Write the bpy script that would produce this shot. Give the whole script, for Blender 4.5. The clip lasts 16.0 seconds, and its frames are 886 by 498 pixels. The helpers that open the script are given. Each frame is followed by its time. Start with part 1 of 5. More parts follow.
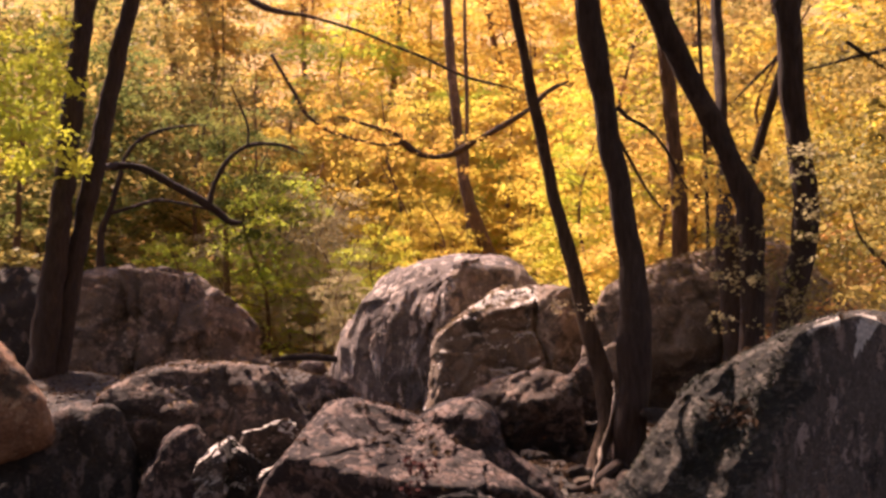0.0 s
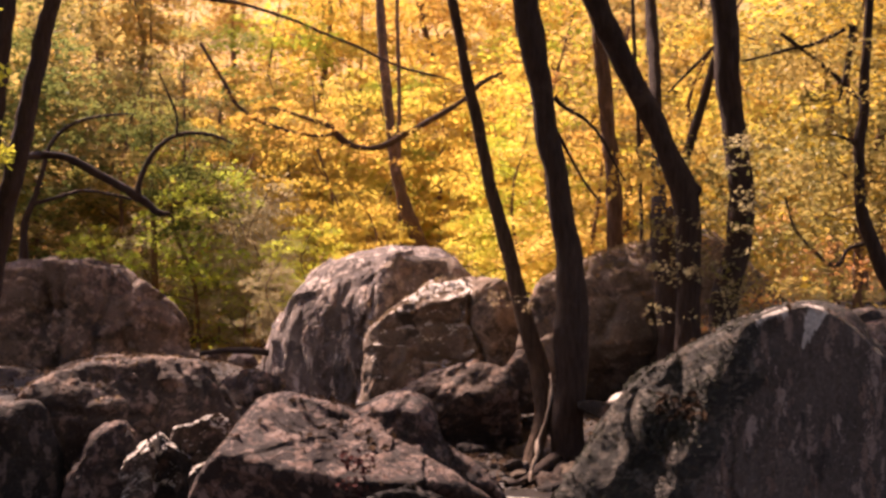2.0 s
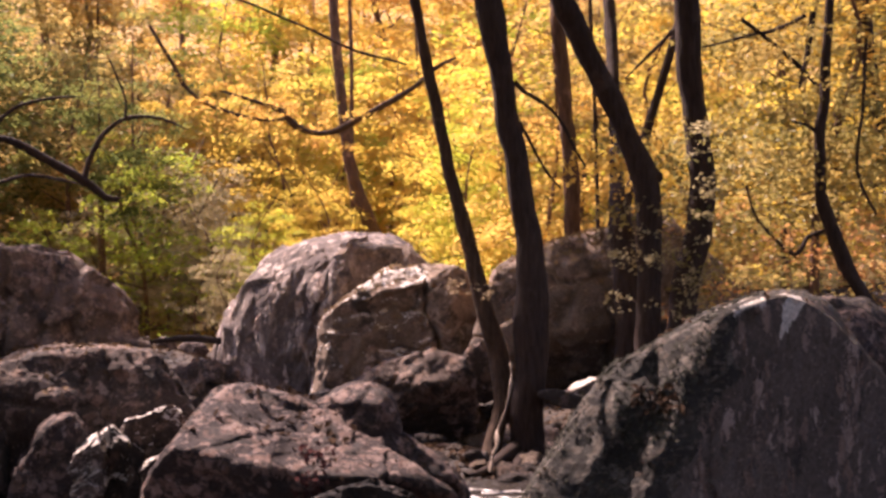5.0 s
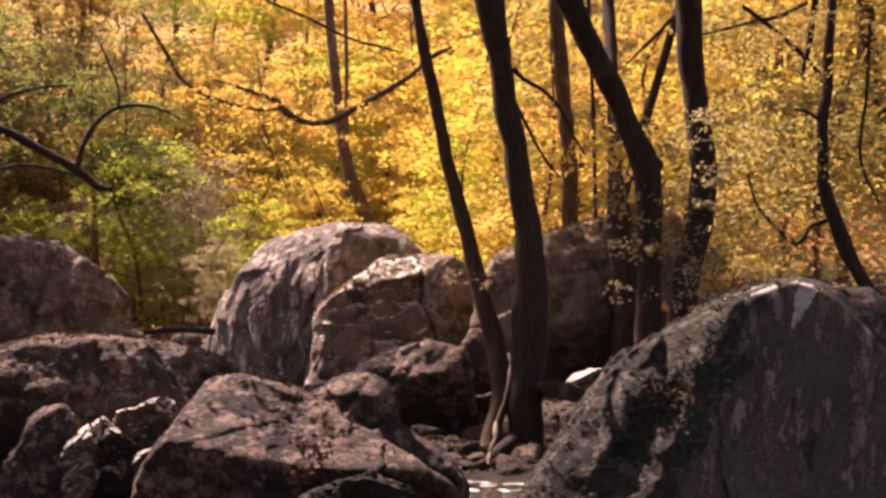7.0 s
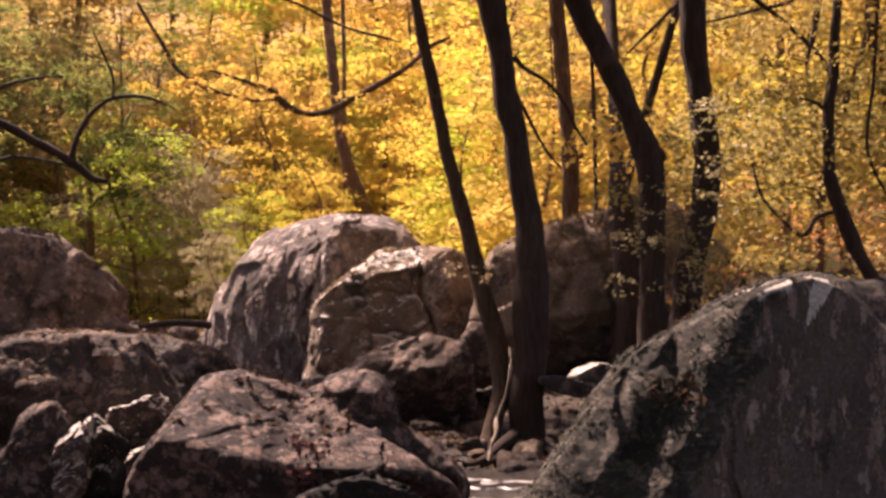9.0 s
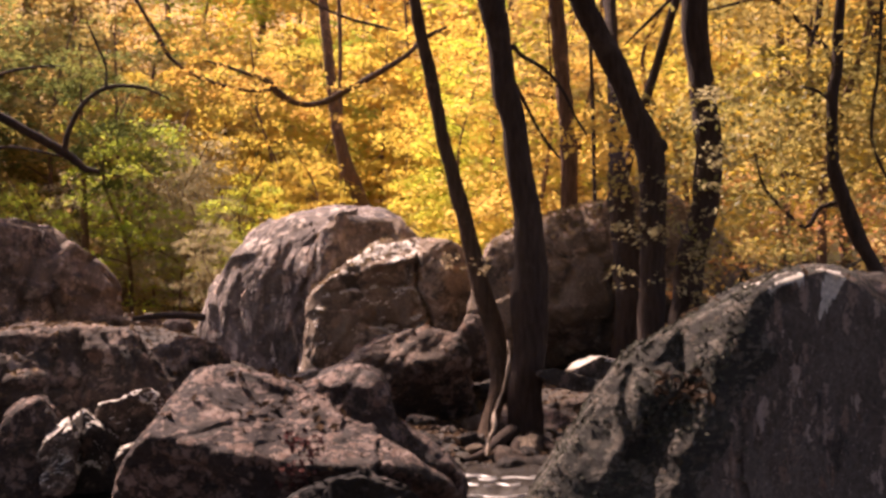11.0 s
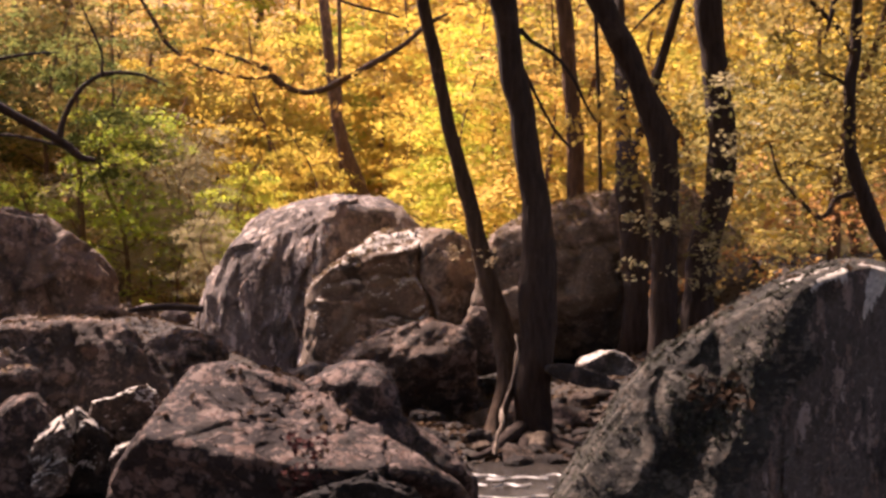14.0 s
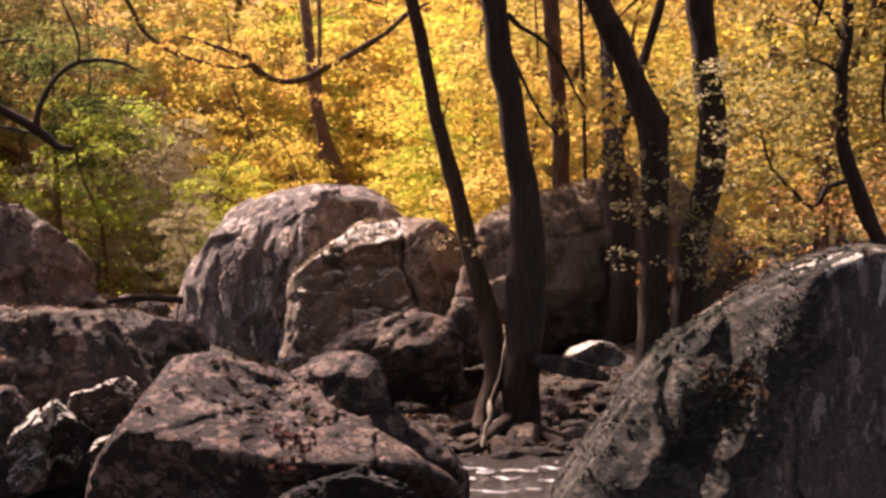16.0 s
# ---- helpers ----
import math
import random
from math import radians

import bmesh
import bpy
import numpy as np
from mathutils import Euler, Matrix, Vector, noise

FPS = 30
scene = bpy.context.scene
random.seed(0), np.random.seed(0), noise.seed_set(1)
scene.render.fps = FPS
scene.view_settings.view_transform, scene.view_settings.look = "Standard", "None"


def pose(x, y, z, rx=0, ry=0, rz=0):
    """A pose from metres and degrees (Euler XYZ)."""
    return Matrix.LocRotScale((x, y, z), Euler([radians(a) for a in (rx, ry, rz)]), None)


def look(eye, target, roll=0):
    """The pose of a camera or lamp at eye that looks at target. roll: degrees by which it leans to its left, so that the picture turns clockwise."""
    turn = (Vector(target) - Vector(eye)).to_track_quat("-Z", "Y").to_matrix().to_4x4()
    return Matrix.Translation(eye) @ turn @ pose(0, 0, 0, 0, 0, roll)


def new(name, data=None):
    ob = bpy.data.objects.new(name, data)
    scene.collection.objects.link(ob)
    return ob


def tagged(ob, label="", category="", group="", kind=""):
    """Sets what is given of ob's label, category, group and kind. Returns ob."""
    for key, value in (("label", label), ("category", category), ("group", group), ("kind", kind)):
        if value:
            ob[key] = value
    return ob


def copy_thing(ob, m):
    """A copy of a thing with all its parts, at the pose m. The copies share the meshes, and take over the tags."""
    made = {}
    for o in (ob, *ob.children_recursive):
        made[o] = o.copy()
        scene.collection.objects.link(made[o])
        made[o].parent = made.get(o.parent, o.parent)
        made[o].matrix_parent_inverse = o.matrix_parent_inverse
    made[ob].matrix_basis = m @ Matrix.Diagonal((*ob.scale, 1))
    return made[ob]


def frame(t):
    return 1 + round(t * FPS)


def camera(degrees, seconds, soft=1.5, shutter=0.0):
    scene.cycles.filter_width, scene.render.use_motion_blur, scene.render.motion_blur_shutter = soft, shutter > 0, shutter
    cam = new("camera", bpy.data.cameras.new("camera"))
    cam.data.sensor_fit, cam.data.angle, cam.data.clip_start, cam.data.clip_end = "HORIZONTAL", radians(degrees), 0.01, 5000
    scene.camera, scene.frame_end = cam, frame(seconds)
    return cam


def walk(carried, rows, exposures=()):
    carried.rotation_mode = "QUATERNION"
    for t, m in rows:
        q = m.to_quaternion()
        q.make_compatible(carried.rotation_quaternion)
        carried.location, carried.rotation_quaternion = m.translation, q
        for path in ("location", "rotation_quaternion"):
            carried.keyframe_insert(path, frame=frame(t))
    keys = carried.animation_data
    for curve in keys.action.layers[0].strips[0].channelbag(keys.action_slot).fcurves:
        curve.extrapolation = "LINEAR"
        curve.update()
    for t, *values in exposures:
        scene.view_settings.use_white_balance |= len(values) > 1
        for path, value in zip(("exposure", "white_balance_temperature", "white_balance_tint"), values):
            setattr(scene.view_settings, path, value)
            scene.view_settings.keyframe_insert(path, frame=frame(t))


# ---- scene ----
cam = camera(40, 16.0, soft=3.0)
# seconds, eye, target, roll
PATH = [
    (0, (0.000, 0.000, 1.250), (0.000, 9.994, 1.599), 0.00),
    (0.5, (-0.012, 0.031, 1.252), (0.232, 10.022, 1.589), -0.03),
    (1, (-0.028, 0.065, 1.250), (0.362, 10.052, 1.573), -0.02),
    (1.5, (-0.031, 0.110, 1.247), (0.452, 10.094, 1.555), -0.06),
    (2, (-0.043, 0.151, 1.239), (0.532, 10.130, 1.531), -0.01),
    (2.5, (-0.056, 0.183, 1.242), (0.604, 10.158, 1.513), -0.04),
    (3, (-0.070, 0.213, 1.239), (0.673, 10.182, 1.493), -0.00),
    (3.5, (-0.079, 0.244, 1.239), (0.736, 10.207, 1.475), 0.02),
    (4, (-0.088, 0.277, 1.246), (0.795, 10.235, 1.467), 0.01),
    (4.5, (-0.094, 0.304, 1.249), (0.851, 10.257, 1.449), 0.01),
    (7, (-0.110, 0.476, 1.230), (0.924, 10.422, 1.343), 0.08),
    (7.5, (-0.111, 0.522, 1.225), (0.925, 10.468, 1.321), 0.05),
    (8, (-0.114, 0.559, 1.233), (0.926, 10.504, 1.309), 0.06),
    (8.5, (-0.108, 0.603, 1.233), (0.932, 10.549, 1.289), 0.02),
    (9, (-0.101, 0.646, 1.244), (0.948, 10.590, 1.283), -0.03),
    (11.5, (-0.086, 0.854, 1.239), (0.994, 10.796, 1.195), 0.01),
    (12, (-0.088, 0.904, 1.228), (0.995, 10.845, 1.168), 0.02),
    (12.5, (-0.094, 0.946, 1.227), (0.992, 10.886, 1.148), 0.02),
    (13, (-0.100, 0.990, 1.238), (0.991, 10.929, 1.144), 0.04),
    (13.5, (-0.106, 1.040, 1.252), (0.988, 10.979, 1.146), 0.02),
    (14, (-0.113, 1.088, 1.255), (0.980, 11.027, 1.137), 0.04),
    (14.5, (-0.123, 1.136, 1.257), (0.974, 11.074, 1.125), 0.04),
    (15, (-0.134, 1.181, 1.256), (0.983, 11.117, 1.109), 0.02),
    (15.5, (-0.145, 1.223, 1.244), (1.054, 11.150, 1.080), 0.05),
    (16, (-0.154, 1.263, 1.228), (1.119, 11.180, 1.048), 0.07),
]
walk(cam, [(t, look(eye, target, roll)) for t, eye, target, roll in PATH], [(0.0, 1.78, 6650, 40), (3.0, 1.8, 6550, 40), (4.5, 1.92, 6000, 40), (7.0, 1.79, 6400, 38), (9.0, 1.78, 6400, 37), (11.5, 1.78, 6350, 36), (16.0, 1.75, 6200, 35)])

# ---- world, sun ----
SUN_WAY = Vector((-0.42, 0.5, 0.76)).normalized()
world = bpy.data.worlds.new("sky")
scene.world = world
world.use_nodes = True
wn = world.node_tree
sky = wn.nodes.new("ShaderNodeTexSky")
sky.sky_type, sky.sun_disc = "NISHITA", False
sky.sun_elevation = math.asin(SUN_WAY.z)
sky.sun_rotation = math.atan2(SUN_WAY.x, SUN_WAY.y)
wn.links.new(sky.outputs["Color"], wn.nodes["Background"].inputs["Color"])
wn.nodes["Background"].inputs["Strength"].default_value = 0.087
sun = new("sun", bpy.data.lights.new("sun", "SUN"))
sun.data.energy, sun.data.angle, sun.data.color = 5.0, radians(0.6), (1.0, 0.86, 0.64)
sun.matrix_world = look(SUN_WAY * 60, (0, 0, 0))


# ---- materials ----
def links(mat):
    tree = mat.node_tree

    def node(kind, **values):
        n = tree.nodes.new("ShaderNode" + kind)
        for key, value in values.items():
            if key in n.inputs:
                n.inputs[key].default_value = value
        return n

    def join(a, out, b, inp):
        tree.links.new(a.outputs[out], b.inputs[inp])
    return tree, node, join


def fresh(name):
    mat = bpy.data.materials.new(name)
    mat.use_nodes = True
    return mat


def ramp(node, join, source, out, low, high, c0=(0, 0, 0, 1), c1=(1, 1, 1, 1)):
    r = node("ValToRGB")
    r.color_ramp.elements[0].position, r.color_ramp.elements[1].position = low, high
    r.color_ramp.elements[0].color, r.color_ramp.elements[1].color = c0, c1
    join(source, out, r, "Fac")
    return r


def mixed(tree, node, fac_node, fac_out, a, b, amount=None):
    """A colour mix: a and b are colours or (node, output)."""
    m = node("Mix")
    m.data_type = "RGBA"
    if fac_node is not None:
        tree.links.new(fac_node.outputs[fac_out], m.inputs[0])
    else:
        m.inputs[0].default_value = amount
    for value, slot in ((a, 6), (b, 7)):
        if isinstance(value, tuple) and len(value) == 2:
            tree.links.new(value[0].outputs[value[1]], m.inputs[slot])
        else:
            m.inputs[slot].default_value = (*value, 1)
    return m


def rock_material(name, dark, mid, lichen, stain=(0.03, 0.025, 0.022), plates=4.0, lichen_level=0.5, stain_level=0.54, streak=1.0, relief=1.0):
    """Weathered boulder: two-tone stone, crusty lichen plates with dark joints, stains and specks."""
    mat = fresh(name)
    tree, node, join = links(mat)
    bsdf = tree.nodes["Principled BSDF"]
    where = node("TexCoord")
    run = node("Mapping")
    run.inputs["Scale"].default_value = (1, 1, streak)
    join(where, "Object", run, "Vector")

    def bent(scale, detail, amount):
        """The place, pushed about by noise."""
        warp = node("TexNoise", Scale=scale, Detail=detail, Roughness=0.6)
        join(where, "Object", warp, "Vector")
        shift = node("MixRGB")
        shift.blend_type = "ADD"
        shift.inputs[0].default_value = amount
        join(run, "Vector", shift, 1)
        join(warp, "Color", shift, 2)
        return shift
    wobble = bent(plates * 3.4, 5.0, 0.6 / plates)
    broad = node("TexNoise", Scale=1.7, Detail=6.0, Roughness=0.62)
    grain = node("TexNoise", Scale=46.0, Detail=8.0, Roughness=0.72)
    patch = node("TexNoise", Scale=plates * 0.55, Detail=6.0, Roughness=0.6, Distortion=0.3)
    speck = node("TexNoise", Scale=plates * 7.0, Detail=4.0, Roughness=0.65)
    for n in (broad, grain, speck):
        join(where, "Object", n, "Vector")
    blot = node("TexNoise", Scale=plates * 0.5, Detail=10.0, Roughness=0.7)
    for n in (blot, patch):
        join(run, "Vector", n, "Vector")
    edges, cells = [], []
    for many in (1.9, 4.3):
        e = node("TexVoronoi", Scale=plates * many)
        e.feature = "DISTANCE_TO_EDGE"
        c = node("TexVoronoi", Scale=plates * many)
        for n in (e, c):
            join(wobble, "Color", n, "Vector")
        split = node("SeparateColor")
        join(c, "Color", split, "Color")
        edges.append(e)
        cells.append(split)
    tone = mixed(tree, node, ramp(node, join, broad, "Fac", 0.38, 0.62), "Color", dark, mid)
    fine = mixed(tree, node, ramp(node, join, grain, "Fac", 0.34, 0.68), "Color", (0.5, 0.49, 0.48), (1.42, 1.4, 1.37))

    def times(first, amount):
        m = node("MixRGB")
        m.blend_type = "MULTIPLY"
        m.inputs[0].default_value = amount
        tree.links.new(first.outputs[2], m.inputs[1])
        tree.links.new(fine.outputs[2], m.inputs[2])
        return m

    def maths(kind, x, y, z=None):
        m = node("Math")
        m.operation = kind
        for k, value in enumerate((x, y, z)):
            if isinstance(value, tuple):
                tree.links.new(value[0].outputs[value[1]], m.inputs[k])
            elif value is not None:
                m.inputs[k].default_value = value
        return m
    body = times(tone, 0.8)
    last, covers = (body, "Color"), []
    for n, (edge_node, cell, share, low) in enumerate(zip(edges, cells, (0.3, 0.22), (0.03, 0.05))):
        chance = maths("MULTIPLY_ADD", (cell, 1), share, (patch, "Fac"))
        level = lichen_level + share * 0.5 + 0.045 * n
        on = ramp(node, join, chance, 0, level - 0.012, level + 0.012)
        joint = ramp(node, join, edge_node, "Distance", low, low + 0.06)
        cover = maths("MULTIPLY", (on, "Color"), (joint, "Color"))
        warm = mixed(tree, node, cell, 2, (lichen[0] * 0.62, lichen[1] * 0.52, lichen[2] * 0.46), tuple(min(1, c * 1.15) for c in lichen))
        shade = times(warm, 0.55)
        last = (mixed(tree, node, cover, 0, last, (shade, "Color")), 2)
        covers.append(cover)
    spots = ramp(node, join, speck, "Fac", 0.63, 0.66)
    spotted = mixed(tree, node, spots, "Color", last, tuple(min(1, c * 0.95) for c in lichen))
    pits = ramp(node, join, speck, "Fac", 0.34, 0.38, (1, 1, 1, 1), (0, 0, 0, 1))
    pitted = mixed(tree, node, pits, "Color", (spotted, 2), tuple(c * 0.6 for c in dark))
    wet = ramp(node, join, blot, "Fac", stain_level, stain_level + 0.05)
    soft = maths("MULTIPLY", (wet, "Color"), 0.82)
    stained = mixed(tree, node, soft, 0, (pitted, 2), stain)
    tree.links.new(stained.outputs[2], bsdf.inputs["Base Color"])
    bsdf.inputs["Roughness"].default_value = 0.88
    bsdf.inputs["Specular IOR Level"].default_value = 0.18
    b1 = node("Bump", Strength=1.0, Distance=0.016 * relief)
    join(grain, "Fac", b1, "Height")
    b2 = node("Bump", Strength=1.0, Distance=0.05 * relief)
    join(blot, "Fac", b2, "Height")
    join(b1, "Normal", b2, "Normal")
    b3 = node("Bump", Strength=1.0, Distance=0.012 * relief)
    join(covers[0], 0, b3, "Height")
    join(b2, "Normal", b3, "Normal")
    join(b3, "Normal", bsdf, "Normal")
    return mat


def bark_material(name, dark, light, moss=None):
    mat = fresh(name)
    tree, node, join = links(mat)
    bsdf = tree.nodes["Principled BSDF"]
    where = node("TexCoord")
    place = node("Mapping")
    place.inputs["Scale"].default_value = (1, 1, 0.16)
    join(where, "Object", place, "Vector")
    furrow = node("TexNoise", Scale=34.0, Detail=6.0, Roughness=0.7)
    join(place, "Vector", furrow, "Vector")
    blotch = node("TexNoise", Scale=2.6, Detail=6.0, Roughness=0.7)
    join(where, "Object", blotch, "Vector")
    tone = mixed(tree, node, ramp(node, join, furrow, "Fac", 0.35, 0.68), "Color", dark, light)
    spot = ramp(node, join, blotch, "Fac", 0.58, 0.7)
    last = mixed(tree, node, spot, "Color", (tone, 2), moss or tuple(c * 1.8 for c in light))
    tree.links.new(last.outputs[2], bsdf.inputs["Base Color"])
    bsdf.inputs["Roughness"].default_value = 0.9
    bsdf.inputs["Specular IOR Level"].default_value = 0.15
    bump = node("Bump", Strength=1.0, Distance=0.03)
    join(furrow, "Fac", bump, "Height")
    join(bump, "Normal", bsdf, "Normal")
    return mat


def leaf_material(name, stops, through_light=0.55, sheen=0.015):
    """Thin autumn leaf: its colour varies leaf by leaf and tree by tree, and light shines through it."""
    mat = fresh(name)
    tree, node, join = links(mat)
    tree.nodes.remove(tree.nodes["Principled BSDF"])
    out = tree.nodes["Material Output"]
    own = node("NewGeometry")
    thing = node("ObjectInfo")
    where = node("TexCoord")
    drift = node("TexNoise", Scale=0.75, Detail=2.5)
    join(where, "Object", drift, "Vector")
    add = node("Math")
    add.operation = "MULTIPLY_ADD"
    join(own, "Random Per Island", add, 0)
    add.inputs[1].default_value = 0.17
    add2 = node("Math")
    add2.operation = "MULTIPLY_ADD"
    join(drift, "Fac", add2, 0)
    add2.inputs[1].default_value = 1.7
    tree.links.new(add2.outputs[0], add.inputs[2])
    add3 = node("Math")
    add3.operation = "MULTIPLY_ADD"
    join(thing, "Random", add3, 0)
    add3.inputs[1].default_value = 0.5
    add3.inputs[2].default_value = -0.74
    tree.links.new(add3.outputs[0], add2.inputs[2])
    r = node("ValToRGB")
    cr = r.color_ramp
    while len(cr.elements) < len(stops):
        cr.elements.new(0.5)
    for k, (at, colour) in enumerate(stops):
        cr.elements[k].position, cr.elements[k].color = at, (*colour, 1)
    tree.links.new(add.outputs[0], r.inputs["Fac"])
    front = node("BsdfDiffuse")
    shine = node("BsdfTranslucent")
    gloss = node("BsdfGlossy", Roughness=0.45)
    gloss.inputs["Color"].default_value = (0.9, 0.9, 0.85, 1)
    for n in (front, shine):
        join(r, "Color", n, "Color")
    m = node("MixShader")
    m.inputs[0].default_value = through_light
    tree.links.new(front.outputs[0], m.inputs[1])
    tree.links.new(shine.outputs[0], m.inputs[2])
    m2 = node("MixShader")
    m2.inputs[0].default_value = sheen
    tree.links.new(m.outputs[0], m2.inputs[1])
    tree.links.new(gloss.outputs[0], m2.inputs[2])
    tree.links.new(m2.outputs[0], out.inputs["Surface"])
    return mat


def ground_material():
    mat = fresh("forest_floor")
    tree, node, join = links(mat)
    bsdf = tree.nodes["Principled BSDF"]
    where = node("TexCoord")
    leaf = node("TexVoronoi", Scale=13.0)
    soil = node("TexNoise", Scale=0.9, Detail=8.0, Roughness=0.7)
    fine = node("TexNoise", Scale=22.0, Detail=6.0, Roughness=0.7)
    for n in (leaf, soil, fine):
        join(where, "Object", n, "Vector")
    hue = node("SeparateColor")
    join(leaf, "Color", hue, "Color")
    litter = mixed(tree, node, hue, 0, (0.02, 0.014, 0.011), (0.075, 0.048, 0.029))
    bare = ramp(node, join, soil, "Fac", 0.5, 0.66)
    low = mixed(tree, node, bare, "Color", (litter, 2), (0.03, 0.023, 0.017))
    # up the slope the litter is yellow and brightened, standing in for sunlight and haze
    lifted_litter = mixed(tree, node, hue, 0, (0.26, 0.15, 0.03), (0.48, 0.3, 0.055))
    split = node("SeparateXYZ")
    join(where, "Object", split, "Vector")
    span = node("MapRange")
    span.inputs["From Min"].default_value, span.inputs["From Max"].default_value = 18.5, 24.0
    tree.links.new(split.outputs["Y"], span.inputs["Value"])
    tone = mixed(tree, node, span, "Result", (low, 2), (lifted_litter, 2))
    tree.links.new(tone.outputs[2], bsdf.inputs["Base Color"])
    bsdf.inputs["Roughness"].default_value = 0.95
    bump = node("Bump", Strength=0.8, Distance=0.05)
    join(fine, "Fac", bump, "Height")
    join(bump, "Normal", bsdf, "Normal")
    return mat


def water_material():
    mat = fresh("stream_water")
    tree, node, join = links(mat)
    bsdf = tree.nodes["Principled BSDF"]
    bsdf.inputs["Base Color"].default_value = (0.06, 0.049, 0.041, 1)
    bsdf.inputs["Roughness"].default_value = 0.16
    bsdf.inputs["IOR"].default_value = 1.33
    where = node("TexCoord")
    place = node("Mapping")
    place.inputs["Scale"].default_value = (1, 2.6, 1)
    join(where, "Object", place, "Vector")
    wave = node("TexNoise", Scale=9.0, Detail=4.0, Roughness=0.6)
    join(place, "Vector", wave, "Vector")
    bump = node("Bump", Strength=1.0, Distance=0.16)
    join(wave, "Fac", bump, "Height")
    join(bump, "Normal", bsdf, "Normal")
    return mat


STONE = rock_material("lichened_stone", (0.034, 0.024, 0.0215), (0.067, 0.048, 0.043), (0.225, 0.16, 0.137), plates=6.8, lichen_level=0.517)
STONE_BROWN = rock_material("brown_stone", (0.05, 0.034, 0.027), (0.094, 0.066, 0.051), (0.25, 0.18, 0.143), plates=6.0, lichen_level=0.53)
STONE_DARK = rock_material("dark_stone", (0.032, 0.026, 0.023), (0.058, 0.046, 0.04), (0.17, 0.13, 0.113), plates=6.5, lichen_level=0.59, streak=0.5)
STONE_MOSSY = rock_material("mossy_stone", (0.036, 0.032, 0.027), (0.06, 0.053, 0.044), (0.145, 0.125, 0.104), plates=15.0, lichen_level=0.54, streak=1.7, relief=0.9)
STONE_NEAR_BLACK = rock_material("near_black_stone", (0.013, 0.011, 0.01), (0.026, 0.021, 0.019), (0.13, 0.1, 0.09), plates=8.0, lichen_level=0.62)
# pink-spotted smooth stone, its tone raised to lighten a face in shade
STONE_SMOOTH_LIFTED = rock_material("smooth_lifted_stone", (0.078, 0.06, 0.05), (0.138, 0.106, 0.09), (0.32, 0.24, 0.205), plates=13.0, lichen_level=0.59, stain_level=0.58, streak=0.5)
STONE_PALE = rock_material("pale_stone", (0.12, 0.088, 0.074), (0.22, 0.17, 0.145), (0.46, 0.39, 0.35), plates=3.6, lichen_level=0.54, stain_level=0.52)
STONE_CLEAN = rock_material("clean_pale_stone", (0.07, 0.054, 0.046), (0.14, 0.11, 0.096), (0.42, 0.36, 0.32), plates=7.0, lichen_level=0.58, stain_level=0.56)
STONE_STREAKED = rock_material("streaked_pale_stone", (0.085, 0.064, 0.056), (0.19, 0.15, 0.13), (0.48, 0.4, 0.35), stain=(0.05, 0.04, 0.036), plates=5.0, lichen_level=0.54, stain_level=0.52, streak=0.3)
STONE_TAN = rock_material("tan_stone", (0.13, 0.094, 0.068), (0.23, 0.168, 0.122), (0.33, 0.25, 0.19), stain=(0.045, 0.035, 0.028), plates=4.6, lichen_level=0.56, stain_level=0.56)
STONE_UMBER = rock_material("umber_stone", (0.085, 0.06, 0.045), (0.155, 0.111, 0.083), (0.28, 0.207, 0.16), stain=(0.042, 0.032, 0.026), plates=5.0, lichen_level=0.54, stain_level=0.56)
STONE_RED = rock_material("rusty_stone", (0.16, 0.075, 0.04), (0.28, 0.14, 0.075), (0.38, 0.23, 0.14), plates=4.0)
BARK = bark_material("dark_bark", (0.026, 0.0168, 0.0132), (0.064, 0.041, 0.031), (0.077, 0.052, 0.04))
BARK_BROWN = bark_material("brown_bark", (0.04, 0.024, 0.015), (0.098, 0.06, 0.039))
BARK_WARM = bark_material("warm_bark", (0.075, 0.04, 0.024), (0.19, 0.108, 0.064))
STRIPPED = bark_material("stripped_wood", (0.16, 0.115, 0.085), (0.46, 0.36, 0.28))
DEADWOOD = bark_material("dead_wood", (0.05, 0.035, 0.025), (0.16, 0.115, 0.08))
GOLD = leaf_material("gold_leaf", [(0.0, (0.4, 0.365, 0.054)), (0.25, (0.61, 0.47, 0.07)), (0.65, (0.66, 0.43, 0.066)), (1.0, (0.55, 0.28, 0.05))], 0.6, 0.005)
AMBER = leaf_material("amber_leaf", [(0.0, (0.55, 0.42, 0.1)), (0.4, (0.63, 0.425, 0.09)), (0.75, (0.57, 0.34, 0.075)), (1.0, (0.46, 0.23, 0.06))], 0.6, 0.005)
OLIVE = leaf_material("olive_leaf", [(0.0, (0.16, 0.145, 0.045)), (0.4, (0.33, 0.26, 0.075)), (0.7, (0.5, 0.345, 0.1)), (1.0, (0.44, 0.22, 0.07))], 0.6)
GREEN = leaf_material("green_leaf", [(0.0, (0.075, 0.1, 0.03)), (0.45, (0.16, 0.17, 0.042)), (0.75, (0.32, 0.28, 0.062)), (1.0, (0.46, 0.34, 0.075))], 0.6, 0.005)
LIME = leaf_material("lime_leaf", [(0.0, (0.32, 0.4, 0.045)), (0.5, (0.52, 0.52, 0.05)), (1.0, (0.6, 0.48, 0.06))], 0.6)
RUSSET = leaf_material("russet_leaf", [(0.0, (0.3, 0.17, 0.06)), (0.5, (0.46, 0.25, 0.08)), (1.0, (0.42, 0.16, 0.06))], 0.6)
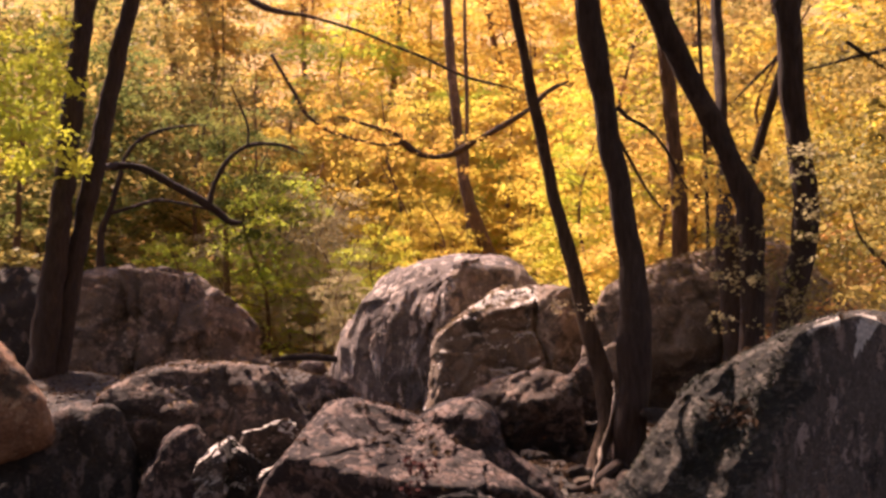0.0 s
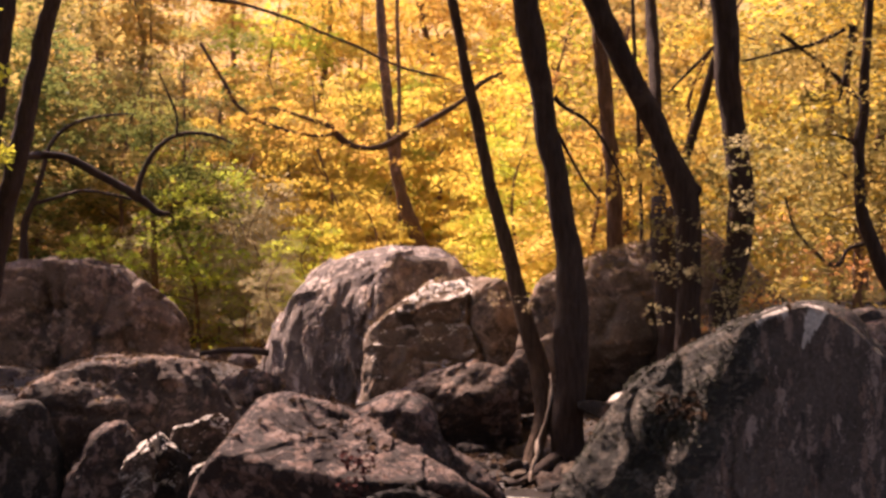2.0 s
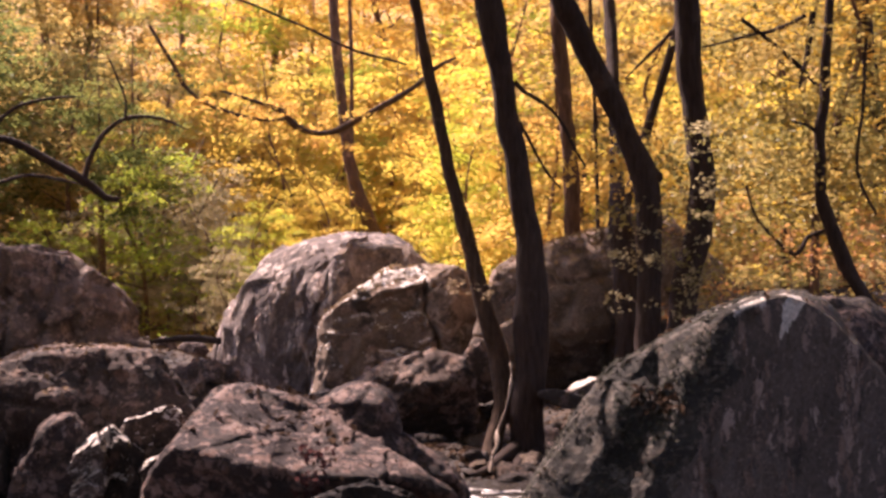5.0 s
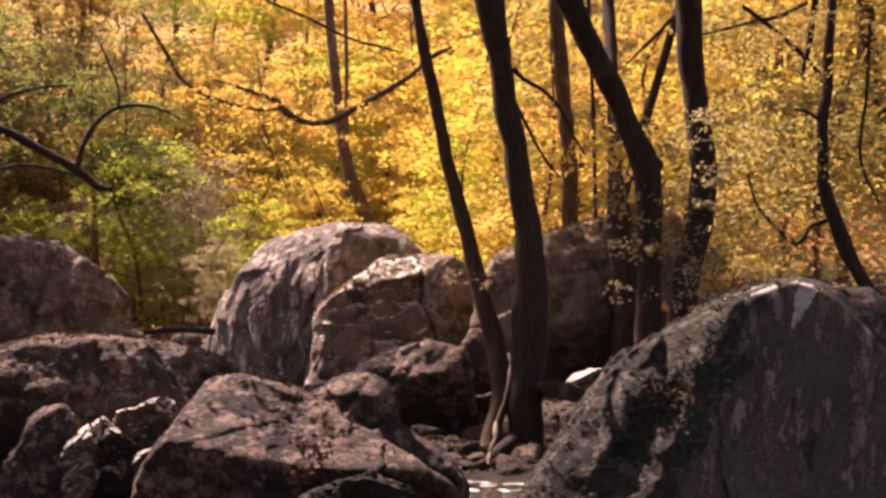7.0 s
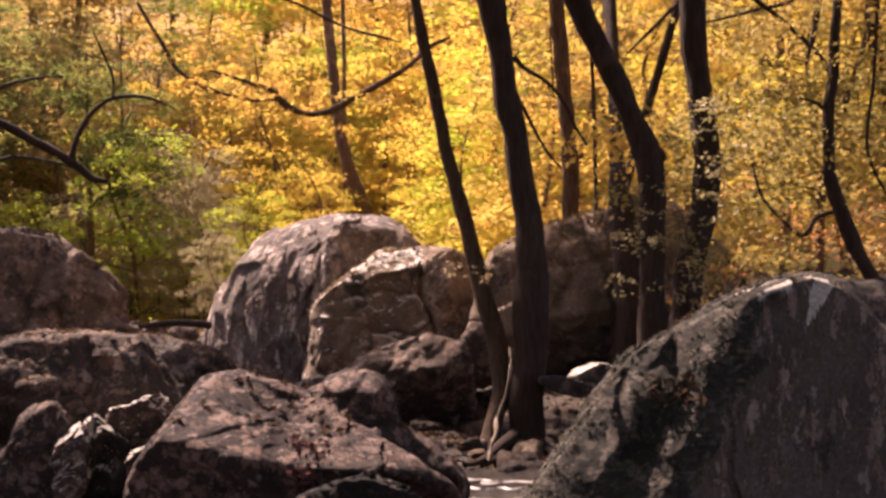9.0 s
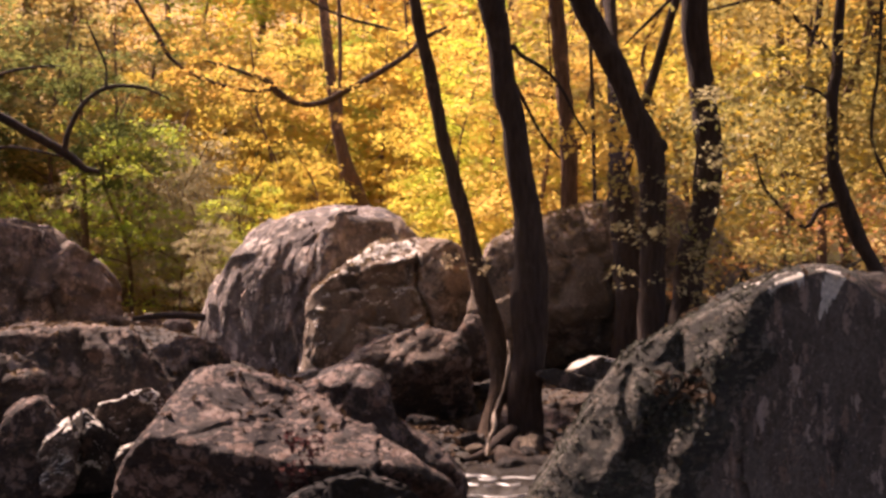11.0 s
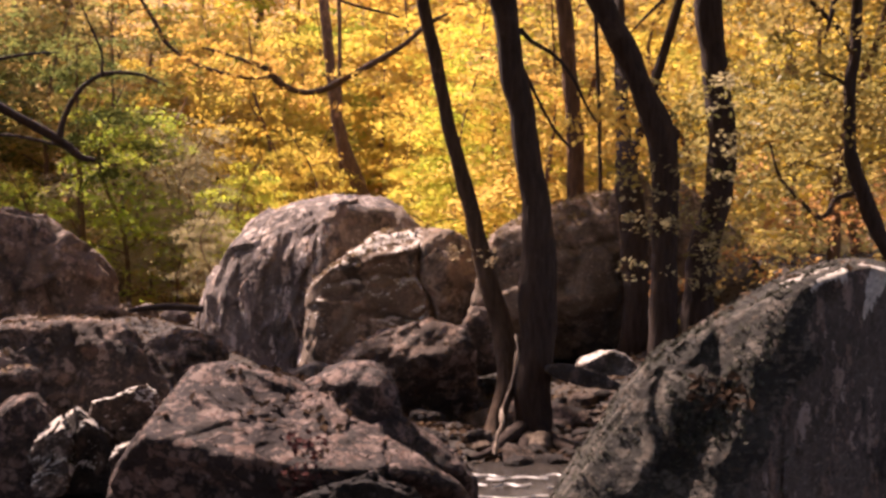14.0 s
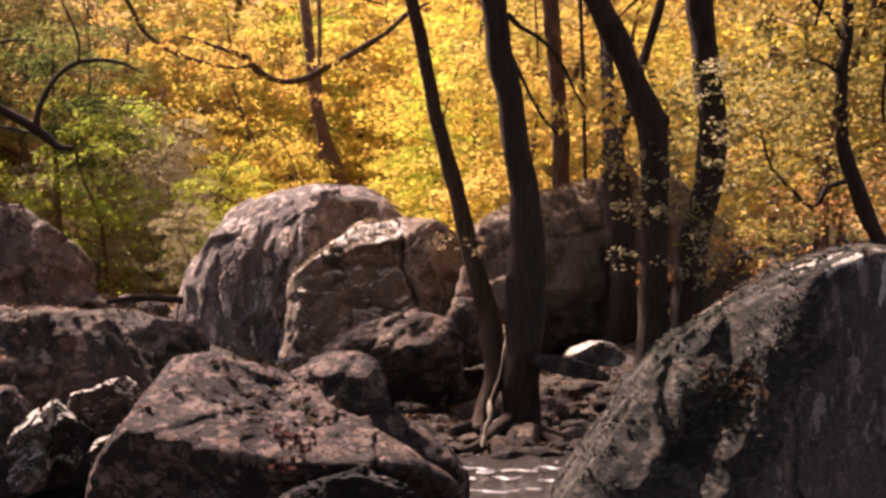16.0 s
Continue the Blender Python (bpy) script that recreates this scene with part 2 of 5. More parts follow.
HAZEL = leaf_material("pale_leaf", [(0.0, (0.26, 0.21, 0.1)), (0.5, (0.42, 0.35, 0.19)), (1.0, (0.56, 0.46, 0.26))], 0.5, 0.005)
FALLEN = leaf_material("fallen_leaf", [(0.0, (0.03, 0.02, 0.015)), (0.55, (0.075, 0.047, 0.029)), (0.85, (0.24, 0.165, 0.1)), (1.0, (0.55, 0.45, 0.33))], 0.15, 0.0)
LITTER = leaf_material("pale_litter", [(0.0, (0.1, 0.07, 0.04)), (0.4, (0.22, 0.155, 0.085)), (0.75, (0.36, 0.27, 0.16)), (1.0, (0.5, 0.4, 0.27))], 0.2, 0.0)
CRUST = leaf_material("lichen_crust", [(0.0, (0.035, 0.035, 0.027)), (0.45, (0.065, 0.061, 0.048)), (0.75, (0.16, 0.14, 0.115)), (1.0, (0.36, 0.3, 0.26))], 0.05, 0.0)
FLOOR = ground_material()
WATER = water_material()
# white stone that stands in for sunlight on stone tops
STONE_SUNLIT = rock_material("sunlit_white_stone", (0.5, 0.44, 0.39), (0.68, 0.62, 0.56), (0.75, 0.7, 0.64), plates=8.0, lichen_level=0.5, stain_level=0.66)
# pale colour of the streaks that stand in for glitter on the water
GLINT = fresh("foam")
GLINT.node_tree.nodes["Principled BSDF"].inputs["Base Color"].default_value = (0.26, 0.235, 0.215, 1)
GLINT.node_tree.nodes["Principled BSDF"].inputs["Roughness"].default_value = 0.5


# ---- builders ----
def part(name, mesh, material, parent=None, label=""):
    if material is not None and not mesh.materials:
        mesh.materials.append(material)
    ob = new(name, mesh)
    ob.parent = parent
    return tagged(ob, label)


def thing(name, at, label, category, group=""):
    ob = new(name)
    ob.empty_display_size = 0.2
    ob.location = at
    return tagged(ob, label, category, group)


def mesh_of(name, verts, faces, smooth=True):
    """A mesh from an array of vertices and an array of faces that all have as many corners."""
    me = bpy.data.meshes.new(name)
    verts, faces = np.asarray(verts, np.float32), np.asarray(faces, np.int32)
    me.vertices.add(len(verts))
    me.vertices.foreach_set("co", verts.ravel())
    me.loops.add(faces.size)
    me.loops.foreach_set("vertex_index", faces.ravel())
    me.polygons.add(len(faces))
    me.polygons.foreach_set("loop_start", np.arange(0, faces.size, faces.shape[1], dtype=np.int32))
    me.polygons.foreach_set("use_smooth", np.full(len(faces), smooth, bool))
    me.update(calc_edges=True)
    me.validate()
    return me


def spline(points, step):
    """Points along a smooth curve through the given ones (Catmull-Rom), about step apart."""
    p = np.array(points, float)
    ext = np.vstack([2 * p[0] - p[1], p, 2 * p[-1] - p[-2]])
    res = []
    for i in range(1, len(ext) - 2):
        a, b, c, e = ext[i - 1:i + 3]
        n = max(2, int(np.linalg.norm((c - b)[:3]) / step))
        for s in np.arange(n) / n:
            res.append(0.5 * (2 * b + (c - a) * s + (2 * a - 5 * b + 4 * c - e) * s**2 + (3 * b - a - 3 * c + e) * s**3))
    res.append(p[-1])
    res = np.array(res)
    res[:, 3] = np.maximum(res[:, 3], 0.002)
    return res


def tube(points, sides=10, step=0.12, rough=0.12, seed=0):
    """Vertices and quads of a round, slightly lumpy limb along rows of x, y, z, radius."""
    row = spline(points, step)
    rng = np.random.default_rng(seed)
    way = np.gradient(row[:, :3], axis=0)
    way /= np.linalg.norm(way, axis=1, keepdims=True) + 1e-9
    ref = np.where(np.abs(way[:, 2:3]) > 0.8, [[0.0, 1.0, 0.0]], [[0.0, 0.0, 1.0]])
    side = np.cross(way, ref)
    for i in range(1, len(side)):
        s = side[i - 1] - way[i] * (side[i - 1] @ way[i])
        side[i] = s / (np.linalg.norm(s) + 1e-9)
    side[0] /= np.linalg.norm(side[0])
    up = np.cross(side, way)
    ang = np.arange(sides) * 2 * np.pi / sides
    lump = rng.normal(0, 1, (len(row), sides))
    for _ in range(2):
        lump = (lump + np.roll(lump, 1, 1) + np.roll(lump, -1, 1)) / 2.2
        lump[1:-1] = (lump[1:-1] + lump[2:] + lump[:-2]) / 2.2
    r = row[:, 3:4] * (1 + rough * lump)
    v = row[:, None, :3] + r[..., None] * (np.cos(ang)[None, :, None] * side[:, None] + np.sin(ang)[None, :, None] * up[:, None])
    n = len(row)
    i, j = np.meshgrid(np.arange(n - 1), np.arange(sides), indexing="ij")
    k = (j + 1) % sides
    f = np.stack([i * sides + j, i * sides + k, (i + 1) * sides + k, (i + 1) * sides + j], -1).reshape(-1, 4)
    verts = np.vstack([v.reshape(-1, 3), row[0, :3], row[-1, :3]])
    return verts, f


def limb_part(name, points, material, parent, origin, sides=10, step=0.1, rough=0.1, seed=0, label=""):
    v, f = tube([(x - origin[0], y - origin[1], z - origin[2], r) for x, y, z, r in points], sides, step, rough, seed)
    return part(name, mesh_of(name, v, f), material, parent, label)


def leaves(centres, size, rng, flat=0.55, width=0.55):
    """One folded pointed blade (two triangles) at each centre, most lying near level."""
    n = len(centres)
    up = rng.normal(0, flat, (n, 3)) + (0, 0, 1)
    up /= np.linalg.norm(up, axis=1, keepdims=True)
    turn = rng.normal(0, 1, (n, 3))
    a = np.cross(up, turn)
    a /= np.linalg.norm(a, axis=1, keepdims=True) + 1e-9
    s = np.cross(up, a)
    length = size * rng.uniform(0.65, 1.3, (n, 1))
    fold = up * length * rng.uniform(0.02, 0.22, (n, 1))
    w = s * length * width * rng.uniform(0.8, 1.2, (n, 1)) * 0.5
    mid = a * length * 0.06
    v = np.stack([centres - a * length * 0.5, centres - mid + w + fold, centres + a * length * 0.5, centres - mid - w + fold], 1).reshape(-1, 3)
    b = np.arange(n)[:, None] * 4
    return v, np.concatenate([b + (0, 1, 2), b + (0, 2, 3)], 0)


def spray_points(middles, rng, count, radius, thick=0.1, droop=0.25):
    """Points of layered leaf sprays: each a ragged, drooping, nearly level fan."""
    res = []
    for m in middles:
        k = max(6, int(count * rng.uniform(0.5, 1.5)))
        rad = radius * rng.uniform(0.6, 1.35)
        ang0, spread = rng.uniform(0, 2 * np.pi), rng.uniform(0.9, 2.6)
        ang = ang0 + rng.uniform(-spread, spread, k)
        dist = rad * np.sqrt(rng.uniform(0.02, 1, k))
        z = rng.normal(0, thick * rad, k) - droop * dist**2 / rad + rng.uniform(-0.25, 0.25) * np.cos(ang) * dist
        res.append(np.stack([m[0] + np.cos(ang) * dist, m[1] + np.sin(ang) * dist, m[2] + z], 1))
    return np.vstack(res)


def crown_mesh(name, lobes, sprays, per_spray, radius, size, seed, flat=0.42):
    """Leaves of a crown: sprays spread through rows of x, y, z, rx, ry, rz."""
    rng = np.random.default_rng(seed)
    share = np.array([l[3] * l[4] * l[5] for l in lobes]) ** 0.7
    share = share / share.sum()
    mids = []
    for lobe, part_of in zip(lobes, share):
        n = max(2, int(round(sprays * part_of)))
        d = rng.normal(0, 1, (n, 3))
        d /= np.linalg.norm(d, axis=1, keepdims=True)
        d *= rng.uniform(0.15, 1, (n, 1)) ** 0.5
        mids.append(np.array(lobe[:3]) + d * np.array(lobe[3:]))
    v, f = leaves(spray_points(np.vstack(mids), rng, per_spray, radius), size, rng, flat)
    return mesh_of(name, v, f, smooth=False)


def rock_mesh(name, outline, front, back, seed, sub=5, rough=1.0, edge=34, chops=(), grooves=(), knobs=(), cuts=4, flats=(), shoulder=0.0):
    """A boulder: rounded meeting of flat faces (turn in the upright plane, lean, distance), worn, pitted and split.
    chops: broad flat faces (x, y, z, share of the reach kept); flats: the same with their distance; grooves: (from, to, width, depth); knobs: (place, radius, height)."""
    rng = np.random.default_rng(seed)
    planes = [((0, -1, 0), front), ((0, 1, 0), back)]
    for turn, lean, h in outline:
        flat = math.cos(radians(lean))
        n = np.array((math.cos(radians(turn)) * flat, math.sin(radians(lean)), math.sin(radians(turn)) * flat))
        planes.append((n, h))
        k = rng.uniform(0.6, 0.9)
        for side, deep in ((-1, front), (1, back)):
            if side < 0 and shoulder:
                k = shoulder
            m = 0.74 * n + np.array((0, 0.67 * side, 0))
            planes.append((m / np.linalg.norm(m), (0.74 * h + 0.67 * deep * k) / np.linalg.norm(m)))
    normal, dist = np.array([p[0] for p in planes]), np.array([p[1] for p in planes])
    size = float(np.median(dist))
    bm = bmesh.new()
    bmesh.ops.create_icosphere(bm, subdivisions=sub, radius=1.0)
    me = bpy.data.meshes.new(name)
    bm.to_mesh(me)
    bm.free()
    co = np.empty(len(me.vertices) * 3, np.float32)
    me.vertices.foreach_get("co", co)
    d = co.reshape(-1, 3).astype(float)
    d /= np.linalg.norm(d, axis=1, keepdims=True)
    body = d / np.max(np.maximum(d @ normal.T / dist, 1e-6), axis=1)[:, None]
    more = [(Vector(c[:3]).normalized(), c[3]) for c in chops]
    for _ in range(cuts):
        way = Vector((rng.normal(0, 0.6), -1.0, rng.normal(0.1, 0.5))).normalized()
        more.append((way, rng.uniform(0.84, 0.94)))
    for way, keep in more:
        normal, dist = np.vstack([normal, way]), np.append(dist, float((body @ np.array(way)).max()) * keep)
    for face in flats:
        normal, dist = np.vstack([normal, Vector(face[:3]).normalized()]), np.append(dist, face[3])
    reach = np.maximum(d @ normal.T / dist, 0)
    top = reach.max(1, keepdims=True)
    r = 1 / (top[:, 0] * ((reach / top) ** edge).sum(1) ** (1 / edge)) * 1.005
    p = d * r[:, None]
    off = Vector((seed * 3.7, seed * 1.3, 0))
    move = np.empty(len(p))
    for i in range(len(p)):
        q = Vector(p[i])
        u = q / size
        warped = u + noise.noise_vector(u * 2.1 + off) * 0.22
        big = noise.noise(u * 1.4 + off) * 0.05 + noise.noise(warped * 3.1 + off) * 0.045
        pits = noise.turbulence(q * 5.0 + off, 4, False, noise_basis="PERLIN_ORIGINAL", amplitude_scale=0.55, frequency_scale=2.1) - 0.55
        cell = noise.voronoi(warped * 2.2 + off)[0]
        split = min(1.0, (cell[1] - cell[0]) / 0.07)
        chip = 0.0
        for k, (many, high) in enumerate(((2.4 / size, 0.13 * size), (6.5, 0.022), (15.0, 0.009))):
            at = noise.voronoi(q * many + off + noise.noise_vector(q * many * 0.8 + off) * 0.15)[1][0]
            tilt = noise.noise_vector(at * 7.31 + off)
            chip += high * (tilt.dot(q * many + off - at) * 1.1 + 0.35 * tilt.x)
        h = (warped.z * 2.4 + 0.35 * warped.x) + 0.3 * noise.noise(u * 1.7 + off)
        step = abs((h % 1.0) - 0.5) * 2
        move[i] = rough * (big * 0.8 - 0.015 * (1 - split) - 0.015 * step * step) * size + rough * chip * min(1.0, size * 1.8) - 0.02 * rough * pits * min(1.0, size * 1.6)
    for a, c, wide, deep in grooves:
        a, c = np.array(a, float), np.array(c, float)
        t = np.clip(((p - a) @ (c - a)) / ((c - a) @ (c - a)), 0, 1)
        off_line = p - a - t[:, None] * (c - a)
        ragged = 0.35 * wide * np.sin(p[:, 0] * 23 + p[:, 2] * 31) + 0.25 * wide * np.sin(p[:, 0] * 61 - p[:, 2] * 47)
        far = np.hypot(off_line[:, 0], off_line[:, 2]) + ragged
        move -= np.where(p[:, 1] < 0.1, deep * np.exp(-(far / wide) ** 2), 0)
    for c, rad, high in knobs:
        far = np.linalg.norm(p - np.array(c, float), axis=1)
        move += high * np.exp(-(far / rad) ** 2)
    p += d * move[:, None]
    me.vertices.foreach_set("co", p.astype(np.float32).ravel())
    me.polygons.foreach_set("use_smooth", np.ones(len(me.polygons), bool))
    me.update()
    return me


def boulder(plan, material, label, front, back, seed, name="boulder", sub=5, rough=1.0, chops=(), grooves=(), knobs=(), cuts=4, flats=(), group="", shoulder=0.0, edge=34):
    ob = part(name, rock_mesh(name, plan[1], front, back, seed, sub, rough, edge, chops, grooves, knobs, cuts, flats, shoulder), material)
    ob.location = plan[0]
    return tagged(ob, label, name, group)


def mixed_bits(ix, iy, iz, seed):
    h = (ix * 374761393 + iy * 668265263 + iz * 2147483647 + seed * 1274126177) & 0xFFFFFFFF
    h = ((h ^ (h >> 13)) * 1274126177) & 0xFFFFFFFF
    h = ((h ^ (h >> 15)) * 2246822519) & 0xFFFFFFFF
    return h ^ (h >> 16)


def cloud(p, seed=0):
    """Smooth noise of about -1 to 1 at each row of p."""
    p = np.asarray(p, float)
    base = np.floor(p).astype(np.int64)
    f = p - base
    u = f * f * f * (f * (f * 6 - 15) + 10)
    total = np.zeros(len(p))
    for dx in (0, 1):
        for dy in (0, 1):
            for dz in (0, 1):
                h = mixed_bits(base[:, 0] + dx, base[:, 1] + dy, base[:, 2] + dz, seed)
                g = np.stack([(h & 255), (h >> 8) & 255, (h >> 16) & 255], 1) / 127.5 - 1
                w = np.where(dx, u[:, 0], 1 - u[:, 0]) * np.where(dy, u[:, 1], 1 - u[:, 1]) * np.where(dz, u[:, 2], 1 - u[:, 2])
                total += w * (g * (f - (dx, dy, dz))).sum(1)
    return total * 1.3


def clouds(p, octaves, seed=0, gain=0.5):
    return sum(gain**k * cloud(np.asarray(p) * 2.03**k + 17.1 * k, seed + k) for k in range(octaves))


def chips(p, seed=0):
    """Broken facets: each cell a small plane of its own tilt."""
    base = np.floor(p).astype(np.int64)
    best, height = np.full(len(p), 9.0), np.zeros(len(p))
    for dx in (-1, 0, 1):
        for dy in (-1, 0, 1):
            for dz in (-1, 0, 1):
                c = base + (dx, dy, dz)
                h = mixed_bits(c[:, 0], c[:, 1], c[:, 2], seed)
                j = np.stack([(h & 255), (h >> 8) & 255, (h >> 16) & 255], 1) / 255.0
                h = mixed_bits(c[:, 2], c[:, 0], c[:, 1], seed + 9)
                tilt = np.stack([(h & 255), (h >> 8) & 255, (h >> 16) & 255], 1) / 127.5 - 1
                off = p - c - j
                far = (off * off).sum(1)
                near = far < best
                best = np.where(near, far, best)
                height = np.where(near, (tilt * off).sum(1) + 0.3 * tilt[:, 0], height)
    return height


def hewn_mesh(name, outline, front, back, seed, faces=(), marks=(), sub=6, rough=1.0, edge=40, shoulder=1.0, chip=1.0):
    """A boulder cut by named faces (normal, a place on it) and sculpted on the side that faces the stream.
    marks, in x and z: ridge (line, width on either side, height), crack (line, width, depth), dent (place, half sizes, turn, height), flute (way, across, along, height, place, reach)."""
    rng = np.random.default_rng(seed)
    planes = [((0, -1, 0), front), ((0, 1, 0), back)]
    for turn, lean, h in outline:
        flat = math.cos(radians(lean))
        n = np.array((math.cos(radians(turn)) * flat, math.sin(radians(lean)), math.sin(radians(turn)) * flat))
        planes.append((n, h))
        for side, deep in ((-1, front * shoulder), (1, back * 0.8)):
            m = 0.74 * n + np.array((0, 0.67 * side, 0))
            planes.append((m / np.linalg.norm(m), (0.74 * h + 0.67 * deep) / np.linalg.norm(m)))
    for n, at in faces:
        n = np.array(Vector(n).normalized())
        planes.append((n, float(n @ np.array(at))))
    normal, dist = np.array([p[0] for p in planes]), np.array([p[1] for p in planes])
    size = float(np.median(dist))
    bm = bmesh.new()
    bmesh.ops.create_icosphere(bm, subdivisions=sub, radius=1.0)
    me = bpy.data.meshes.new(name)
    bm.to_mesh(me)
    bm.free()
    co = np.empty(len(me.vertices) * 3, np.float32)
    me.vertices.foreach_get("co", co)
    d = co.reshape(-1, 3).astype(float)
    d /= np.linalg.norm(d, axis=1, keepdims=True)
    reach = np.maximum(d @ normal.T / dist, 0)
    top = reach.max(1, keepdims=True)
    p = d / (top[:, 0] * ((reach / top) ** edge).sum(1) ** (1 / edge))[:, None] * 1.012
    off = np.array((seed * 3.7, seed * 1.3, 0.0))
    u = p / size
    warped = u + 0.16 * np.stack([cloud(u * 2.3 + off + k * 9.1, seed) for k in range(3)], 1)
    move = rough * size * (0.05 * cloud(u * 1.5 + off, seed) + 0.04 * clouds(warped * 3.4 + off, 3, seed + 3))
    move += chip * (0.05 * size * chips(warped * 2.6 + off, seed + 5) + 0.012 * chips(p * 8.0 + off, seed + 6) + 0.005 * chips(p * 19.0 + off, seed + 7))
    move += rough * (0.01 * clouds(p * 9.0 + off, 4, seed + 8, 0.6))
    p += d * move[:, None]
    # the marks push the front in or out
    xz = p[:, ::2] + 0.03 * size * np.stack([clouds(u * 5.0 + off + 3, 3, seed + 11), clouds(u * 5.0 + off + 8, 3, seed + 12)], 1)
    face = np.clip((0.25 * size - p[:, 1]) / (0.4 * size), 0, 1)
    push = np.zeros(len(p))
    for mark in marks:
        kind = mark[0]
        if kind in ("ridge", "crack"):
            line = np.array(mark[1], float)
            near, side = np.full(len(p), 1e9), np.zeros(len(p))
            for a, c in zip(line[:-1], line[1:]):
                t = np.clip(((xz - a) @ (c - a)) / ((c - a) @ (c - a)), 0, 1)
                gap = xz - a - t[:, None] * (c - a)
                far = np.hypot(gap[:, 0], gap[:, 1])
                s = np.sign((c - a)[0] * gap[:, 1] - (c - a)[1] * gap[:, 0])
                side = np.where(far < near, s, side)
                near = np.minimum(near, far)
            if kind == "crack":
                push -= mark[3] * np.exp(-(near / mark[2]) ** 2)
            else:
                push += mark[4] * np.exp(-(near / np.where(side > 0, mark[2], mark[3])) ** 2)
        elif kind == "dent":
            x0, z0 = mark[1]
            c, s = math.cos(radians(mark[4])), math.sin(radians(mark[4]))
            a = ((xz[:, 0] - x0) * c + (xz[:, 1] - z0) * s) / mark[2]
            b = (-(xz[:, 0] - x0) * s + (xz[:, 1] - z0) * c) / mark[3]
            push += mark[5] * np.exp(-((a * a + b * b) ** 2))
        else:
            way = np.array(mark[1], float) / math.hypot(*mark[1])
            a = (xz @ np.array((way[1], -way[0]))) / mark[2]
            b = (xz @ way) / mark[3]
            near = np.exp(-(((xz[:, 0] - mark[5][0]) / mark[6][0]) ** 2 + ((xz[:, 1] - mark[5][1]) / mark[6][1]) ** 2))
            push += mark[4] * near * clouds(np.stack([a, b, np.full(len(a), seed * 1.0)], 1), 3, seed + 20)
    p[:, 1] -= push * face
    me.vertices.foreach_set("co", p.astype(np.float32).ravel())
    me.polygons.foreach_set("use_smooth", np.ones(len(me.polygons), bool))
    me.update()
    return me


def hewn(plan, material, label, front, back, seed, name="boulder", **more):
    ob = part(name, hewn_mesh(name, plan[1], front, back, seed, **more), material)
    ob.location = plan[0]
    return tagged(ob, label, name)


def surfaced(ob, material, pick):
    """Gives the stone a second material where pick(place, normal) says so."""
    me = ob.data
    me.materials.append(material)
    mids, norms = np.empty(len(me.polygons) * 3, np.float32), np.empty(len(me.polygons) * 3, np.float32)
    me.polygons.foreach_get("center", mids)
    me.polygons.foreach_get("normal", norms)
    index = np.empty(len(me.polygons), np.int32)
    me.polygons.foreach_get("material_index", index)
    index[pick(mids.reshape(-1, 3), norms.reshape(-1, 3))] = len(me.materials) - 1
    me.polygons.foreach_set("material_index", index)


# ---- plan, fitted to the camera's view: boulders (centre, faces as turn, lean and distance), limbs (x, y, z, radius) ----
CENTRE = ((0.03, 16.3, 0.54), [(169, -4, 1.38), (164, -3.6, 1.32), (150, -2.7, 1.22), (127, -1.8, 1.12), (111, -1.5, 1.12), (94, -1.7, 1.18), (81, -2.2, 1.27), (45, -3.6, 1.39), (23, -4.5, 1.37), (2, -5.9, 1.5), (278, 0, 1.23), (268, 0, 1.21), (210, -6.9, 1.68)])
LEDGE = ((1.04, 15.3, 0.33), [(178, -0.1, 1.2), (157, 1.3, 1.16), (125, 2.2, 0.92), (103, 0.9, 0.92), (86, -0.5, 0.96), (59, -3.3, 1.05), (56, -3.8, 1.06), (2, -9, 1.2), (312, 0, 1.09), (280, 0, 0.84), (269, 0, 0.96), (199, -2.3, 1.39)])
MIDBACK = ((0.60, 11.4, -0.03), [(158, 3.2, 0.52), (135, 4.9, 0.46), (110, 5.3, 0.43), (100, 4.9, 0.45), (84, 3.5, 0.54), (27, -4.1, 0.74), (5, -6.8, 0.69), (358, -7.7, 0.7), (278, 0, 0.51), (257, 0, 0.5)])
MID = ((-0.19, 7.2, 0.11), [(166, -5.6, 0.84), (147, -1.4, 0.71), (143, -0.8, 0.7), (134, 0.7, 0.68), (88, 5.6, 0.47), (76, 6, 0.4), (66, 5.9, 0.37), (57, 5.2, 0.37), (31, -0.1, 0.66), (0, -7.2, 0.91), (273, 0, 0.49), (266, 0, 0.5), (191, -10.6, 0.93)])
MIDHUMP = ((0.07, 7.3, 0.34), [(161, 1.9, 0.25), (122, 5.2, 0.24), (97, 5.6, 0.25), (56, 3.1, 0.28), (19, -1.3, 0.27), (5, -3.3, 0.28), (272, 0, 0.26), (202, -4.1, 0.32)])
SHOULDER = ((0.36, 7.1, 0.07), [(156, 5.3, 0.3), (112, 8.4, 0.29), (55, 4.1, 0.21), (37, 0.5, 0.25), (1, -6.8, 0.34), (271, 0, 0.29), (194, -1.5, 0.35)])
LOW = ((0.09, 6.2, 0.11), [(130, 8.3, 0.17), (109, 10.1, 0.12), (98, 10.3, 0.11), (71, 8.7, 0.13), (49, 5.3, 0.19), (347, -7.6, 0.29), (269, 0, 0.11), (213, -7.2, 0.26)])
LEFT = ((-1.76, 8.8, 0.09), [(174, -15.6, 0.81), (140, -8.9, 0.78), (114, -2.2, 0.69), (97, 1.9, 0.64), (90, 3.5, 0.63), (78, 5.4, 0.68), (44, 8.3, 0.76), (31, 8.4, 0.79), (22, 7.9, 0.82), (351, 4.2, 0.88), (289, 0, 0.51), (249, 0, 0.68)])
